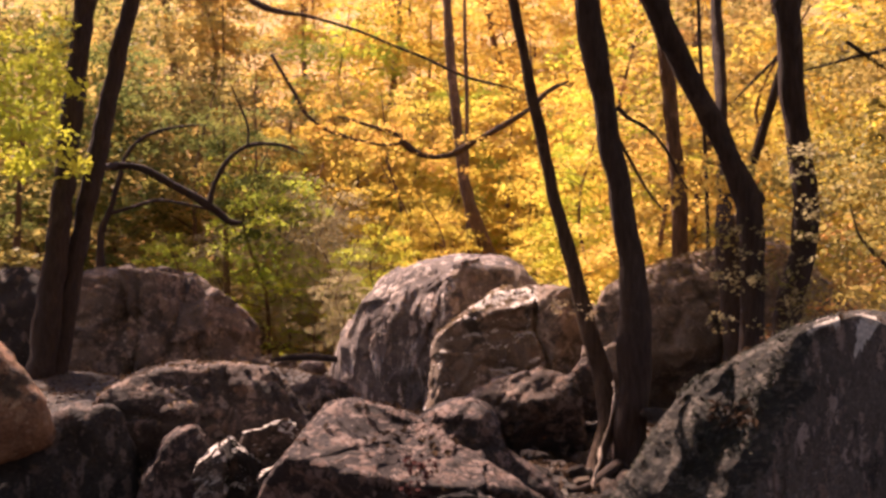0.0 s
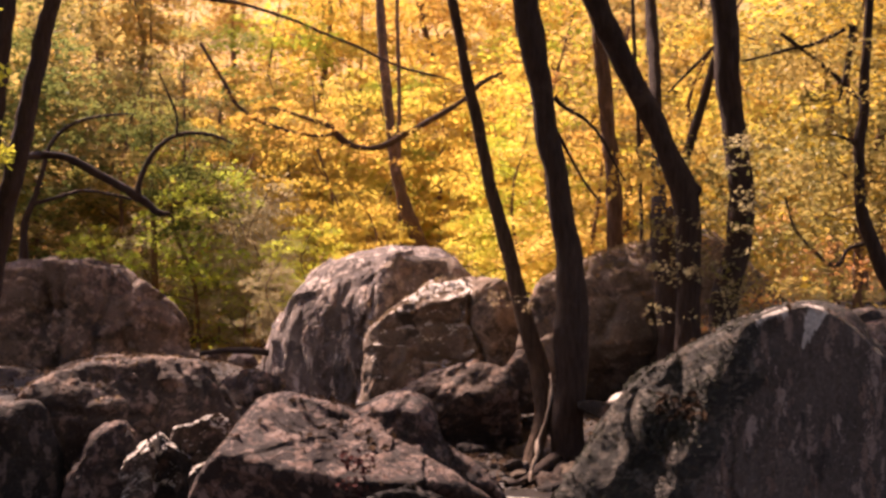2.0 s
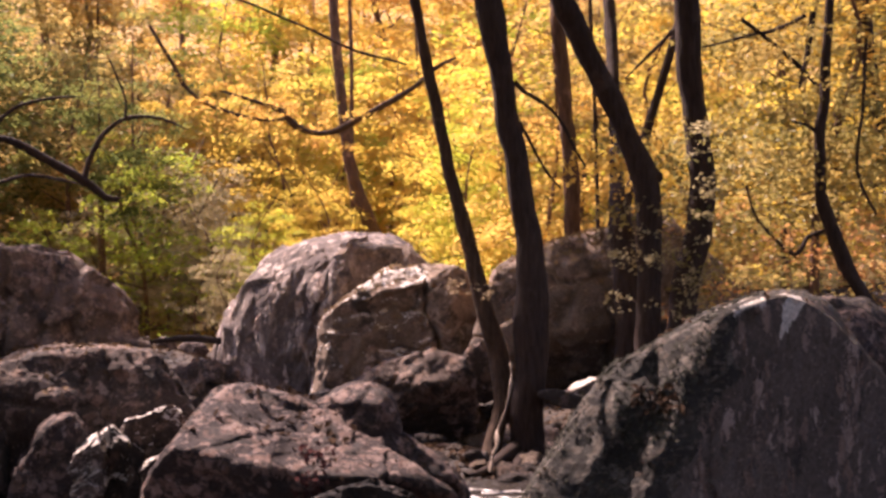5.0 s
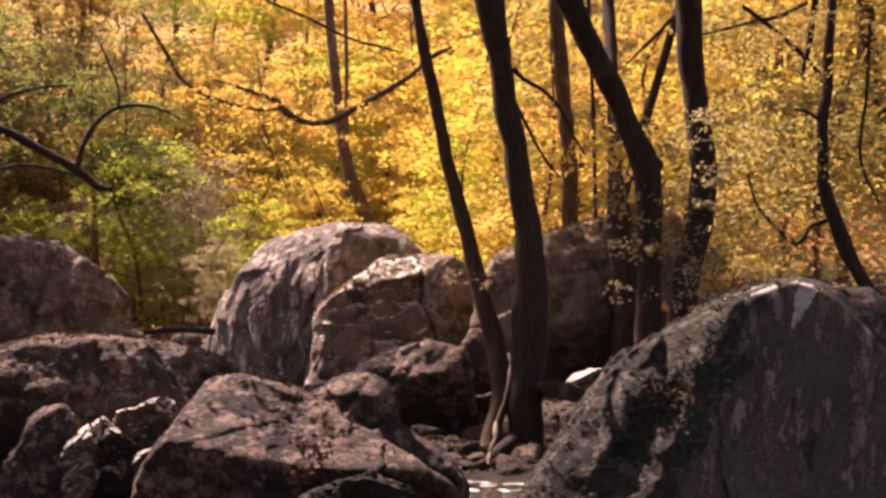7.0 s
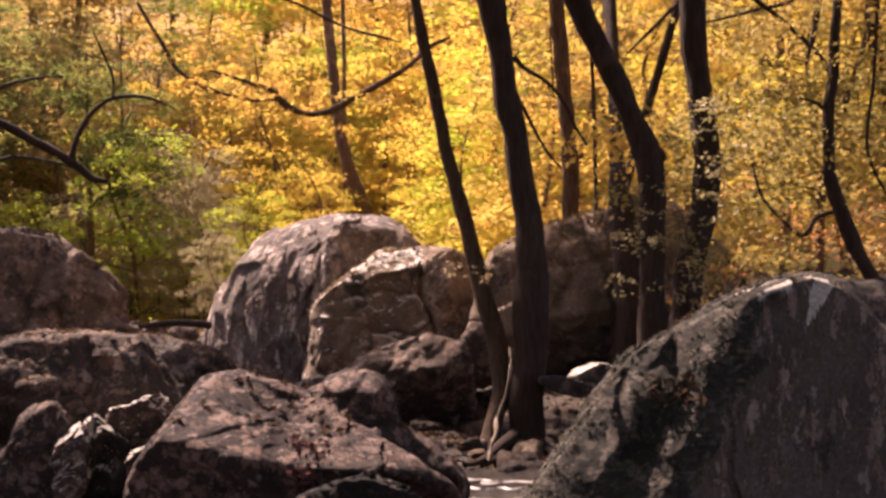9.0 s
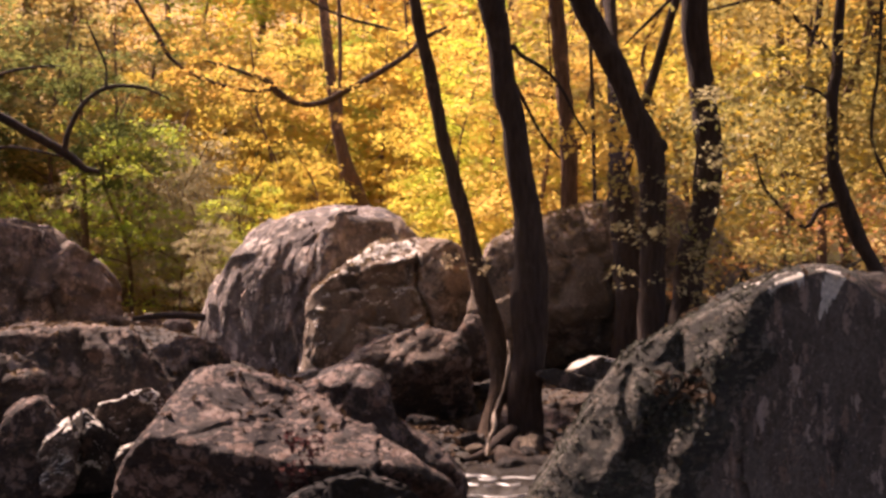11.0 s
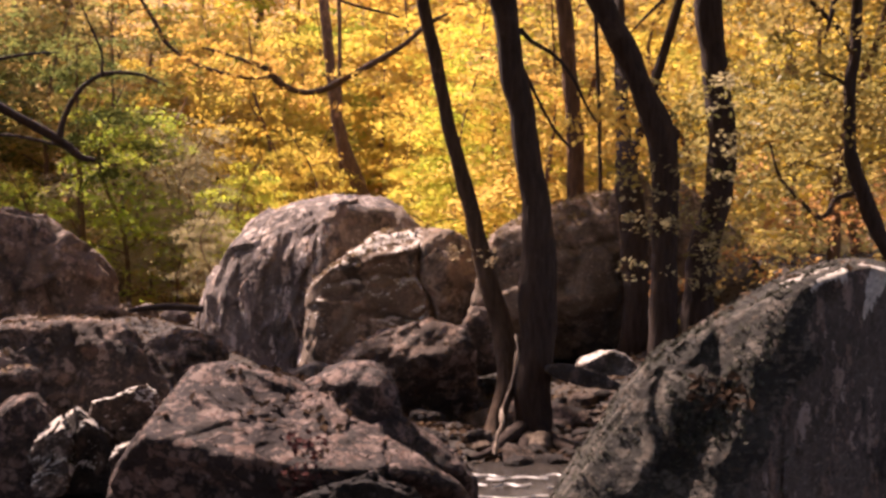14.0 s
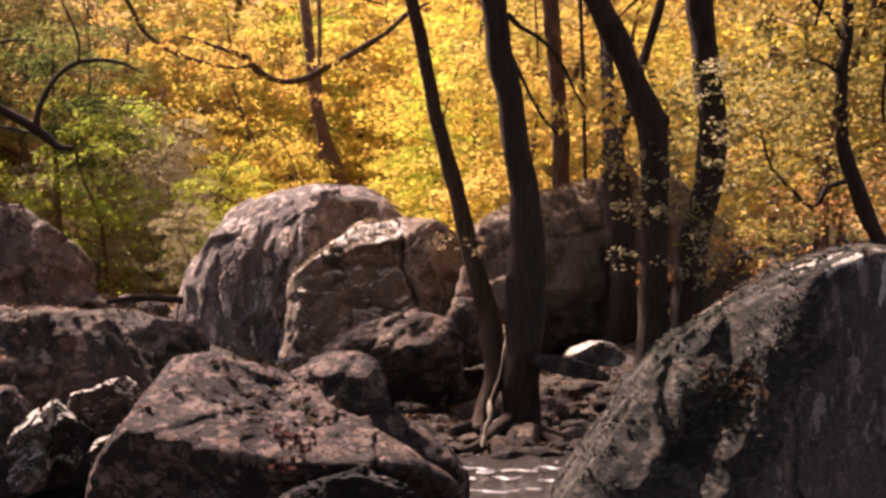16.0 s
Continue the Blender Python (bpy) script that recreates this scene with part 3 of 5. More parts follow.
LEFTLOW = ((-2.82, 8.6, -0.02), [(145, -13, 0.41), (119, -4, 0.35), (106, 0.4, 0.38), (83, 7.2, 0.51), (21, 15.5, 0.67), (347, 11.8, 0.62), (270, 0, 0.48), (220, -23.1, 0.63)])
LEFTSMALL = ((-1.76, 8.05, 0.03), [(159, -9.6, 0.17), (153, -8.3, 0.16), (130, -2.8, 0.21), (99, 4.6, 0.29), (33, 12.9, 0.28), (10, 11.8, 0.25), (350, 8.7, 0.26), (269, 0, 0.32), (220, -17.1, 0.32)])
STONE_A_PLAN = ((-1.11, 8, 0.21), [(160, -6.3, 0.21), (122, 0.7, 0.2), (98, 4.9, 0.2), (55, 9, 0.21), (21, 8.5, 0.19), (349, 4.5, 0.22), (269, 0, 0.21), (199, -11.2, 0.21)])
STONE_B_PLAN = ((-1.30, 7.9, 0.06), [(155, -6.1, 0.19), (107, 3.9, 0.23), (59, 10.9, 0.16), (54, 11.2, 0.15), (11, 9.7, 0.13), (344, 5.3, 0.15), (269, 0, 0.22), (180, -10.3, 0.14)])
SHARD_A_PLAN = ((-1.50, 7.8, 0.11), [(155, -6.8, 0.08), (126, -0.2, 0.09), (35, 12.6, 0.13), (358, 9.8, 0.1), (295, 0, 0.11), (201, -13.7, 0.1)])
SHARD_B_PLAN = ((-1.48, 7.75, -0.02), [(155, -6.5, 0.08), (100, 6.7, 0.1), (13, 11.9, 0.09), (345, 7.4, 0.09), (269, 0, 0.11), (192, -13.1, 0.09)])
STONE_C_PLAN = ((-0.97, 7.6, 0.08), [(159, -4.7, 0.16), (115, 4.2, 0.13), (95, 7.3, 0.12), (46, 10.1, 0.16), (349, 4, 0.16), (273, 0, 0.13), (203, -11.2, 0.17)])
RIGHT = ((1.41, 4.7, 0.52), [(146, 14.2, 0.59), (145, 14.3, 0.58), (138, 14, 0.56), (124, 12.1, 0.54), (120, 11.4, 0.54), (114, 9.8, 0.55), (102, 5.7, 0.6), (93, 2.2, 0.63), (77, -4.4, 0.67), (45, -16.8, 0.64), (37, -19.2, 0.61), (20, -24.7, 0.66), (342, -32.1, 0.79), (268, 0, 0.62), (198, 4.5, 0.9)])
BACKRIGHT = ((2.74, 13, 0.85), [(160, 7.9, 1.07), (120, 4.2, 0.84), (109, 2.5, 0.77), (104, 1.4, 0.75), (93, -1.2, 0.79), (56, -10, 0.91), (27, -15.3, 1.01), (7, -17.6, 1.1), (310, 0, 1.14), (269, 0, 0.81), (186, 7.1, 1.23)])
BACKPEAK = ((3.04, 12.8, 1.25), [(165, 12.7, 0.27), (144, 10, 0.38), (73, -7.1, 0.57), (31, -14.2, 0.38), (5, -15.7, 0.28), (291, 0, 0.47), (187, 12.8, 0.33)])
BACKROUND = ((3.85, 13.4, 0.96), [(176, 14.5, 0.64), (144, 11.3, 0.79), (109, 3.1, 0.86), (60, -10.5, 0.62), (46, -13.6, 0.52), (22, -18, 0.57), (354, -20, 0.66), (275, 0, 0.78), (194, 13.2, 0.74)])
FARLEFT = ((-4.57, 19.5, 0.50), [(176, -17.3, 1.51), (142, -13.9, 1.6), (103, -4.5, 1.23), (90, -1, 1.06), (78, 2, 1.09), (52, 7, 1.13), (34, 8.8, 1.3), (13, 9.3, 1.5), (281, 0, 1.11), (262, 0, 1.05)])
FARLEFT_B = ((-7.62, 21, 0.58), [(165, -21.5, 1), (113, -9.5, 1.1), (83, 1.4, 1.08), (52, 11.1, 1.13), (10, 17.1, 1.1), (334, 13.9, 1.33), (255, 0, 0.84)])
EDGELEFT = ((-2.86, 7.6, 0.54), [(167, -21.5, 0.35), (130, -12.7, 0.41), (72, 8.8, 0.39), (41, 16.8, 0.31), (34, 17.8, 0.31), (7, 18.4, 0.37), (288, 0, 0.36), (210, -23.3, 0.4)])
ROUND = ((1.45, 12, 0.29), [(174, 7.3, 0.19), (143, 7.8, 0.24), (80, 1.9, 0.29), (38, -4.4, 0.21), (4, -8.3, 0.18), (279, 0, 0.28), (201, 4.6, 0.22)])
FLAT_A = ((2.07, 9.9, 0.31), [(150, 13.9, 0.17), (108, 9.5, 0.09), (82, 3.7, 0.08), (45, -6.5, 0.14), (303, 0, 0.14), (267, 0, 0.08), (243, 0, 0.13)])
FLAT_B = ((1.80, 9.5, 0.25), [(141, 12.6, 0.23), (93, 6.8, 0.1), (76, 3, 0.06), (63, -0.3, 0.08), (341, -15.9, 0.26), (261, 0, 0.05), (255, 0, 0.05), (238, 0, 0.1)])
BEHIND_A = ((3.06, 7.4, 0.79), [(165, 21.6, 0.23), (129, 15.9, 0.23), (95, 4.2, 0.22), (59, -11, 0.22), (5, -24.4, 0.22), (270, 0, 0.22), (189, 20.6, 0.24)])
BEHIND_B = ((3.56, 8.6, 0.88), [(165, 20.9, 0.33), (106, 7.6, 0.22), (86, -0.6, 0.18), (59, -11.7, 0.23), (359, -25.2, 0.33), (270, 0, 0.19), (194, 19.8, 0.34)])
FRONT_TRUNK = [(1.46, 9.7, -0.37, 0.189), (1.48, 9.7, -0.07, 0.144), (1.52, 9.7, 0.62, 0.135), (1.53, 9.7, 1.05, 0.131), (1.52, 9.7, 1.39, 0.108), (1.43, 9.7, 1.91, 0.095), (1.35, 9.7, 2.34, 0.095), (1.29, 9.7, 2.77, 0.099), (1.21, 9.7, 3.2, 0.104)]
SLIM_TRUNK = [(1.17, 9.55, -0.33, 0.075), (1.22, 9.68, -0.1, 0.072), (1.31, 9.8, 0.23, 0.077), (1.29, 9.9, 0.57, 0.083), (1.21, 9.9, 0.85, 0.076), (1.12, 9.9, 1.18, 0.067), (1.05, 9.9, 1.48, 0.062), (0.92, 9.9, 1.96, 0.057), (0.79, 9.9, 2.57, 0.051), (0.65, 9.9, 3.23, 0.044)]
KNOB_TRUNK = [(2.5, 9.9, 0.07, 0.138), (2.51, 9.9, 0.78, 0.103), (2.52, 9.9, 1.27, 0.097), (2.51, 9.9, 1.71, 0.106), (2.48, 9.9, 2, 0.11), (2.37, 9.9, 2.27, 0.092), (2.22, 9.9, 2.6, 0.092), (2.05, 9.9, 2.93, 0.092), (1.89, 9.9, 3.25, 0.097)]
LEAFY_TRUNK = [(2.78, 10, 0.41, 0.139), (2.84, 10, 1.04, 0.116), (2.93, 10, 1.45, 0.107), (2.99, 10, 1.9, 0.111), (2.94, 10, 2.35, 0.102), (2.89, 10, 2.85, 0.102), (2.86, 10, 3.3, 0.107)]
MAST_TRUNK = [(2.67, 13.4, 0.86, 0.106), (2.62, 13.4, 1.58, 0.093), (2.61, 13.4, 2.19, 0.087), (2.56, 13.4, 2.8, 0.084), (2.51, 13.4, 3.4, 0.084), (2.46, 13.4, 4.01, 0.087)]
REAR_TRUNK = [(2.88, 12, 0.57, 0.128), (2.88, 12.1, 1.28, 0.124), (2.86, 12.2, 1.66, 0.125), (2.88, 12.4, 1.92, 0.104), (2.96, 12.8, 2.21, 0.077), (3.09, 13.4, 2.8, 0.068), (3.17, 13.8, 3.48, 0.07), (3.23, 14.2, 4.19, 0.073)]
THIN_TRUNK = [(3.36, 15.3, 0.8, 0.028), (3.33, 15.3, 2.12, 0.025), (3.31, 15.3, 2.89, 0.025), (3.28, 15.3, 3.73, 0.025), (3.25, 15.3, 4.43, 0.025)]
TILT_TRUNK = [(3.33, 14.6, 1.15, 0.061), (3.6, 14.6, 2.35, 0.058), (3.88, 14.6, 3.26, 0.058), (4.03, 14.6, 3.76, 0.054), (4.19, 14.6, 4.3, 0.054)]
CURVY_TRUNK = [(4.54, 9.8, 0.6, 0.077), (4.28, 9.8, 1.02, 0.059), (4.11, 9.8, 1.31, 0.059), (4, 9.8, 1.58, 0.059), (3.92, 9.8, 1.8, 0.055), (3.9, 9.8, 2.07, 0.045), (3.9, 9.8, 2.39, 0.045), (3.94, 9.8, 2.61, 0.041), (3.95, 9.8, 2.92, 0.041), (3.98, 9.8, 3.28, 0.036)]
EDGE_TRUNK = [(6.14, 12.5, 0.87, 0.087), (5.9, 12.5, 1.98, 0.081), (5.66, 12.5, 3.02, 0.081), (5.58, 12.5, 3.43, 0.081), (5.51, 12.5, 3.89, 0.081)]
FAR_TRUNK = [(1.55, 26, 0.26, 0.181), (1.17, 26, 1.67, 0.163), (0.93, 26, 2.14, 0.151), (0.62, 26, 2.97, 0.139), (0.45, 26, 3.67, 0.121), (0.34, 26, 4.5, 0.109), (0.24, 26, 5.44, 0.103), (0.14, 26, 6.62, 0.103)]
FAR_THIN = [(0.65, 26.6, 0.24, 0.062), (0.57, 26.6, 2.04, 0.056), (0.53, 26.6, 3.73, 0.049), (0.52, 26.6, 5.54, 0.043), (0.49, 26.6, 6.75, 0.043)]
SAPLING_A = [(-4.05, 27, -0.01, 0.088), (-4.11, 27, 0.71, 0.069), (-4.14, 27, 1.92, 0.056), (-4.12, 27, 2.76, 0.05), (-4.15, 27, 3.72, 0.038)]
SAPLING_B = [(-0.79, 28, -0.07, 0.052), (-0.85, 28, 1.83, 0.045), (-0.98, 28, 3.22, 0.039), (-1.24, 28, 4.1, 0.032), (-1.42, 28, 4.6, 0.019)]
SAPLING_C = [(-4.21, 24, -0.12, 0.089), (-4.25, 24, 1.21, 0.072), (-4.28, 24, 1.99, 0.061), (-4.31, 24, 2.77, 0.045)]
SAPLING_D = [(-7.86, 22.5, -0.04, 0.094), (-7.89, 22.5, 1.21, 0.084), (-7.88, 22.5, 2.05, 0.073), (-7.85, 22.5, 3.09, 0.052)]
LEFT_TRUNK_A = [(-5.51, 16.5, -0.61, 0.23), (-5.44, 16.5, 0.15, 0.199), (-5.31, 16.5, 1.22, 0.176), (-5.17, 16.5, 2.45, 0.153), (-5.05, 16.5, 3.68, 0.146), (-4.95, 16.5, 4.61, 0.138), (-4.89, 16.5, 5.23, 0.134)]
LEFT_TRUNK_B = [(-5.37, 16.7, -0.63, 0.178), (-5.27, 16.7, 0.29, 0.155), (-5.08, 16.7, 1.45, 0.14), (-4.92, 16.7, 2.31, 0.128), (-4.76, 16.7, 3.13, 0.14), (-4.59, 16.7, 3.95, 0.124), (-4.45, 16.7, 4.65, 0.112), (-4.3, 16.7, 5.28, 0.109)]
BENT_BRANCH = [(-4.76, 16.7, 2.93, 0.07), (-4.64, 17.2, 3.03, 0.064), (-4.28, 17.2, 3, 0.06), (-3.87, 17.2, 2.78, 0.06), (-3.51, 17.2, 2.58, 0.06), (-3.19, 17.2, 2.38, 0.056), (-3.03, 17.2, 2.24, 0.048), (-2.85, 17.2, 2.22, 0.032)]
HOOK_BRANCH = [(-3.3, 17.2, 2.48, 0.044), (-3.25, 17.2, 2.74, 0.036), (-3.09, 17.2, 3.06, 0.036), (-2.88, 17.2, 3.26, 0.032), (-2.64, 17.2, 3.34, 0.028), (-2.28, 17.2, 3.32, 0.02), (-1.95, 17.2, 3.18, 0.012)]
HOOK_TWIG = [(-2.77, 17.2, 3.3, 0.024), (-2.77, 17.2, 3.58, 0.02), (-2.88, 17.2, 3.87, 0.016), (-3.02, 17.2, 4.19, 0.012)]
SNAG_STEM = [(-5.77, 20.5, 1.4, 0.086), (-5.77, 20.5, 1.98, 0.071), (-5.74, 20.5, 2.31, 0.062), (-5.59, 20.5, 2.69, 0.052), (-5.48, 20.5, 3.07, 0.043), (-5.37, 20.5, 3.5, 0.038), (-5.15, 20.5, 3.79, 0.033), (-4.82, 20.5, 3.96, 0.029), (-4.24, 20.5, 4.06, 0.019), (-3.96, 20.5, 4.06, 0.01)]
SNAG_TWIG = [(-5.61, 20.5, 2.57, 0.038), (-5.28, 20.5, 2.66, 0.033), (-4.81, 20.5, 2.79, 0.029), (-4.33, 20.5, 2.72, 0.024), (-3.9, 20.5, 2.62, 0.019)]
BOUGH = [(2.45, 23.5, 5.34, 0.027), (2.02, 23.5, 5.11, 0.049), (1.65, 23.5, 4.76, 0.049), (1.27, 23.5, 4.53, 0.055), (0.85, 23.5, 4.29, 0.055), (0.47, 23.5, 4.07, 0.055), (0.16, 23.5, 3.91, 0.06), (-0.16, 23.5, 3.85, 0.06), (-0.48, 23.5, 3.92, 0.055), (-0.69, 23.5, 4.06, 0.065), (-0.84, 23.5, 4.25, 0.055), (-1.05, 23.5, 4.35, 0.044), (-1.37, 23.5, 4.45, 0.038), (-1.78, 23.5, 4.57, 0.027), (-2.04, 23.5, 4.64, 0.016)]
BOUGH_FORK = [(-0.53, 23.6, 3.97, 0.038), (-0.74, 23.6, 4.12, 0.033), (-1.06, 23.6, 4.1, 0.033), (-1.48, 23.6, 4.14, 0.033), (-1.84, 23.6, 4.24, 0.033), (-2.21, 23.6, 4.37, 0.033), (-2.52, 23.6, 4.57, 0.033), (-2.73, 23.6, 4.78, 0.044), (-2.88, 23.6, 5.09, 0.038), (-3.14, 23.6, 5.51, 0.033), (-3.35, 23.6, 5.87, 0.027)]
DIAG_BRANCH = [(-1.68, 15.5, 4.77, 0.032), (-1.07, 15.5, 4.58, 0.029), (-0.59, 15.5, 4.38, 0.025), (-0.25, 15.5, 4.25, 0.025), (0.16, 15.5, 4.05, 0.025), (0.44, 15.5, 3.95, 0.025), (0.72, 15.5, 3.89, 0.022), (0.96, 15.5, 3.83, 0.011)]
LOG = [(-2.05, 14.5, 0.43, 0.027), (-1.84, 14.5, 0.46, 0.037), (-1.59, 14.5, 0.47, 0.04), (-1.42, 14.5, 0.46, 0.04), (-1.25, 14.5, 0.44, 0.034)]
TWIG = [(2.46, 9.95, 0.55, 0.012), (2.46, 9.95, 0.78, 0.012), (2.46, 9.95, 0.96, 0.012), (2.4, 9.95, 1.01, 0.009), (2.33, 9.95, 1.02, 0.007)]
TWIG_FORK = [(2.46, 9.95, 0.95, 0.009), (2.53, 9.95, 1.09, 0.009), (2.6, 9.95, 1.16, 0.007), (2.65, 9.95, 1.22, 0.005)]
RIGHT_LIMB = [(4.28, 10.6, 2.75, 0.025), (4.18, 10.6, 2.92, 0.022), (4.03, 10.6, 3.06, 0.02), (3.83, 10.6, 3.23, 0.02), (3.68, 10.6, 3.34, 0.02), (3.53, 10.6, 3.44, 0.02)]
RIGHT_TWIG = [(4.0, 9.85, 1.58, 0.022), (3.92, 9.9, 1.56, 0.02), (3.82, 9.9, 1.51, 0.018), (3.73, 9.9, 1.38, 0.02), (3.47, 9.9, 1.6, 0.015), (3.38, 9.9, 1.73, 0.012), (3.32, 9.9, 1.95, 0.008)]
RIGHT_STUB = [(4.14, 10.5, 3.5, 0.03), (4.1, 10.5, 3.24, 0.028), (4.08, 10.5, 3.1, 0.025), (4.01, 10.5, 2.83, 0.012)]
RIGHT_HANGER = [(4.2, 9.6, 3.1, 0.014), (4.17, 9.6, 2.54, 0.014), (4.14, 9.6, 2.35, 0.014), (4.12, 9.6, 2.06, 0.013), (4.19, 9.6, 1.85, 0.013), (4.28, 9.6, 1.7, 0.01)]
RIGHT_CURL = [(3.9, 9.8, 2.32, 0.018), (3.87, 9.8, 2.37, 0.016), (3.78, 9.8, 2.43, 0.013), (3.66, 9.8, 2.46, 0.008)]
RIGHT_ARCH = [(3.98, 10.3, 3.42, 0.02), (3.85, 10.6, 3.36, 0.018), (3.62, 10.6, 3.31, 0.016), (3.38, 10.6, 3.24, 0.013), (3.18, 10.6, 3.19, 0.008)]
FRONT_LIMB = [(1.42, 9.9, 2.76, 0.023), (1.51, 9.9, 2.67, 0.018), (1.64, 9.9, 2.6, 0.016), (1.75, 9.9, 2.5, 0.014), (1.84, 9.9, 2.37, 0.014), (1.91, 9.9, 2.22, 0.011), (2, 9.9, 2.08, 0.009)]
PALE_ROOT = [(1.11, 9.1, -0.21, 0.021), (1.14, 9.15, -0.1, 0.013), (1.18, 9.2, -0.02, 0.015), (1.21, 9.35, 0.07, 0.009), (1.25, 9.35, 0.17, 0.013), (1.28, 9.35, 0.27, 0.011), (1.31, 9.35, 0.42, 0.011), (1.32, 9.45, 0.56, 0.007)]
ROOT_A = [(1.39, 9.6, -0.09, 0.058), (1.2, 9.35, -0.18, 0.043), (1.05, 9.1, -0.21, 0.03), (0.92, 8.9, -0.2, 0.019)]
ROOT_B = [(1.52, 9.6, -0.12, 0.053), (1.61, 9.4, -0.19, 0.039), (1.68, 9.2, -0.21, 0.023)]
ROOT_C = [(1.43, 9.6, -0.14, 0.053), (1.34, 9.3, -0.22, 0.039), (1.23, 9, -0.24, 0.021)]
GAP_A = ((-1.29, 12.6, 0.02), [(153, -4.4, 0.37), (110, 1.8, 0.32), (75, 5.4, 0.33), (21, 5.5, 0.39), (294, 0, 0.26), (231, 0, 0.34)])
GAP_B = ((-0.47, 11, -0.12), [(165, -2.4, 0.39), (112, 4.2, 0.26), (84, 6, 0.21), (48, 4.9, 0.3), (343, -2.5, 0.42), (263, 0, 0.18)])
GAP_C = ((-0.07, 12, -0.16), [(162, 0.6, 0.32), (108, 5, 0.25), (63, 4.4, 0.26), (9, -0.9, 0.34), (280, 0, 0.24), (232, 0, 0.33)])
BURL = [(2.45, 9.9, 1.97, 0.078), (2.52, 9.9, 2, 0.078), (2.58, 9.9, 2.02, 0.064), (2.61, 9.9, 2.04, 0.028)]


# ---- ground and water ----
def smooth(a, b, x):
    t = np.clip((x - a) / (b - a), 0, 1)
    return t * t * (3 - 2 * t)


def ground_height(x, y):
    """The stream bed in front, the right bank, the level wood behind it and the hill that closes the view."""
    x, y = np.asarray(x, float), np.asarray(y, float)
    z = -0.24 + 0.3 * smooth(10.0, 15.0, y) - 0.08 * smooth(17, 20, y)
    z = z + 0.95 * smooth(1.9, 4.6, x) * smooth(5.5, 9.0, y) * (1 - 0.4 * smooth(14, 22, y))
    z = z - 0.16 * np.exp(-((x - 0.95) / 0.75) ** 2 - ((y - 7.6) / 1.1) ** 2)
    z = z - 0.62 * np.exp(-((x + 0.3) / 1.2) ** 2 - ((y - 14.3) / 2.2) ** 2)
    hill = np.maximum(y - 30, 0)
    z = z + 0.42 * hill * smooth(0, 16, hill) - 0.40 * np.maximum(y - 95, 0)
    z = z + 0.07 * np.sin(x * 1.9 + 0.7 * y) * np.cos(y * 1.3 - 0.5 * x) + 0.05 * np.sin(3.7 * x + 1.1) * np.sin(3.1 * y)
    return z


def axis(near, far, fine, growth):
    res, step = list(np.arange(near[0], near[1], fine)), fine
    while res[-1] < far[1]:
        step *= growth
        res.append(res[-1] + step)
    step = fine
    while res[0] > far[0]:
        step *= growth
        res.insert(0, res[0] - step)
    return np.array(res)


gx, gy = axis((-8, 8), (-900, 900), 0.14, 1.09), axis((0, 30), (-400, 2500), 0.14, 1.07)
xx, yy = np.meshgrid(gx, gy, indexing="ij")
gi, gj = np.meshgrid(np.arange(len(gx) - 1), np.arange(len(gy) - 1), indexing="ij")
corner = (gi * len(gy) + gj).ravel()
ground = part("ground", mesh_of("ground", np.stack([xx, yy, ground_height(xx, yy)], -1).reshape(-1, 3),
                                np.stack([corner, corner + len(gy), corner + len(gy) + 1, corner + 1], -1)), FLOOR)
tagged(ground, "forest floor covered in brown fallen leaves", "ground", kind="structure")

wx, wy = np.meshgrid(np.linspace(-0.3, 2.4, 28), np.linspace(5.2, 9.0, 30), indexing="ij")
wi, wj = np.meshgrid(np.arange(27), np.arange(29), indexing="ij")
wc = (wi * 30 + wj).ravel()
water = part("water", mesh_of("water", np.stack([wx, wy, -0.235 + 0.006 * np.sin(wx * 9 + wy * 5)], -1).reshape(-1, 3),
                              np.stack([wc, wc + 30, wc + 31, wc + 1], -1)), WATER)
tagged(water, "shallow brown stream water between boulders", "water", kind="structure")

# thin pale streaks laid on the water in place of sun glitter
r = np.random.default_rng(12)
for n in range(20):
    x, y = r.uniform(0.4, 1.5), (8.44, 8.36, 8.2, 8.02, 7.8, 7.3, 6.85)[n % 7] + r.normal(0, 0.05)
    half, wide = r.uniform(0.04, 0.2), r.uniform(0.003, 0.011)
    s = np.linspace(-1, 1, 15)
    edge = wide * np.sqrt(1 - s**2) * r.uniform(0.1, 1.9, 15) + 0.001
    drift = 0.03 * np.sin(s * r.uniform(2, 5) + n)
    top = np.full(15, -0.222)
    v = np.vstack([np.stack([x + half * s, y + drift - edge, top], 1), np.stack([x + half * s, y + drift, top + 0.012], 1), np.stack([x + half * s, y + drift + edge, top], 1)])
    k = np.arange(14)
    part("foam", mesh_of("foam", v, np.vstack([np.stack([k, k + 1, k + 16, k + 15], 1), np.stack([k + 15, k + 16, k + 31, k + 30], 1)])), GLINT, water, "pale streak painted as glint on the water")

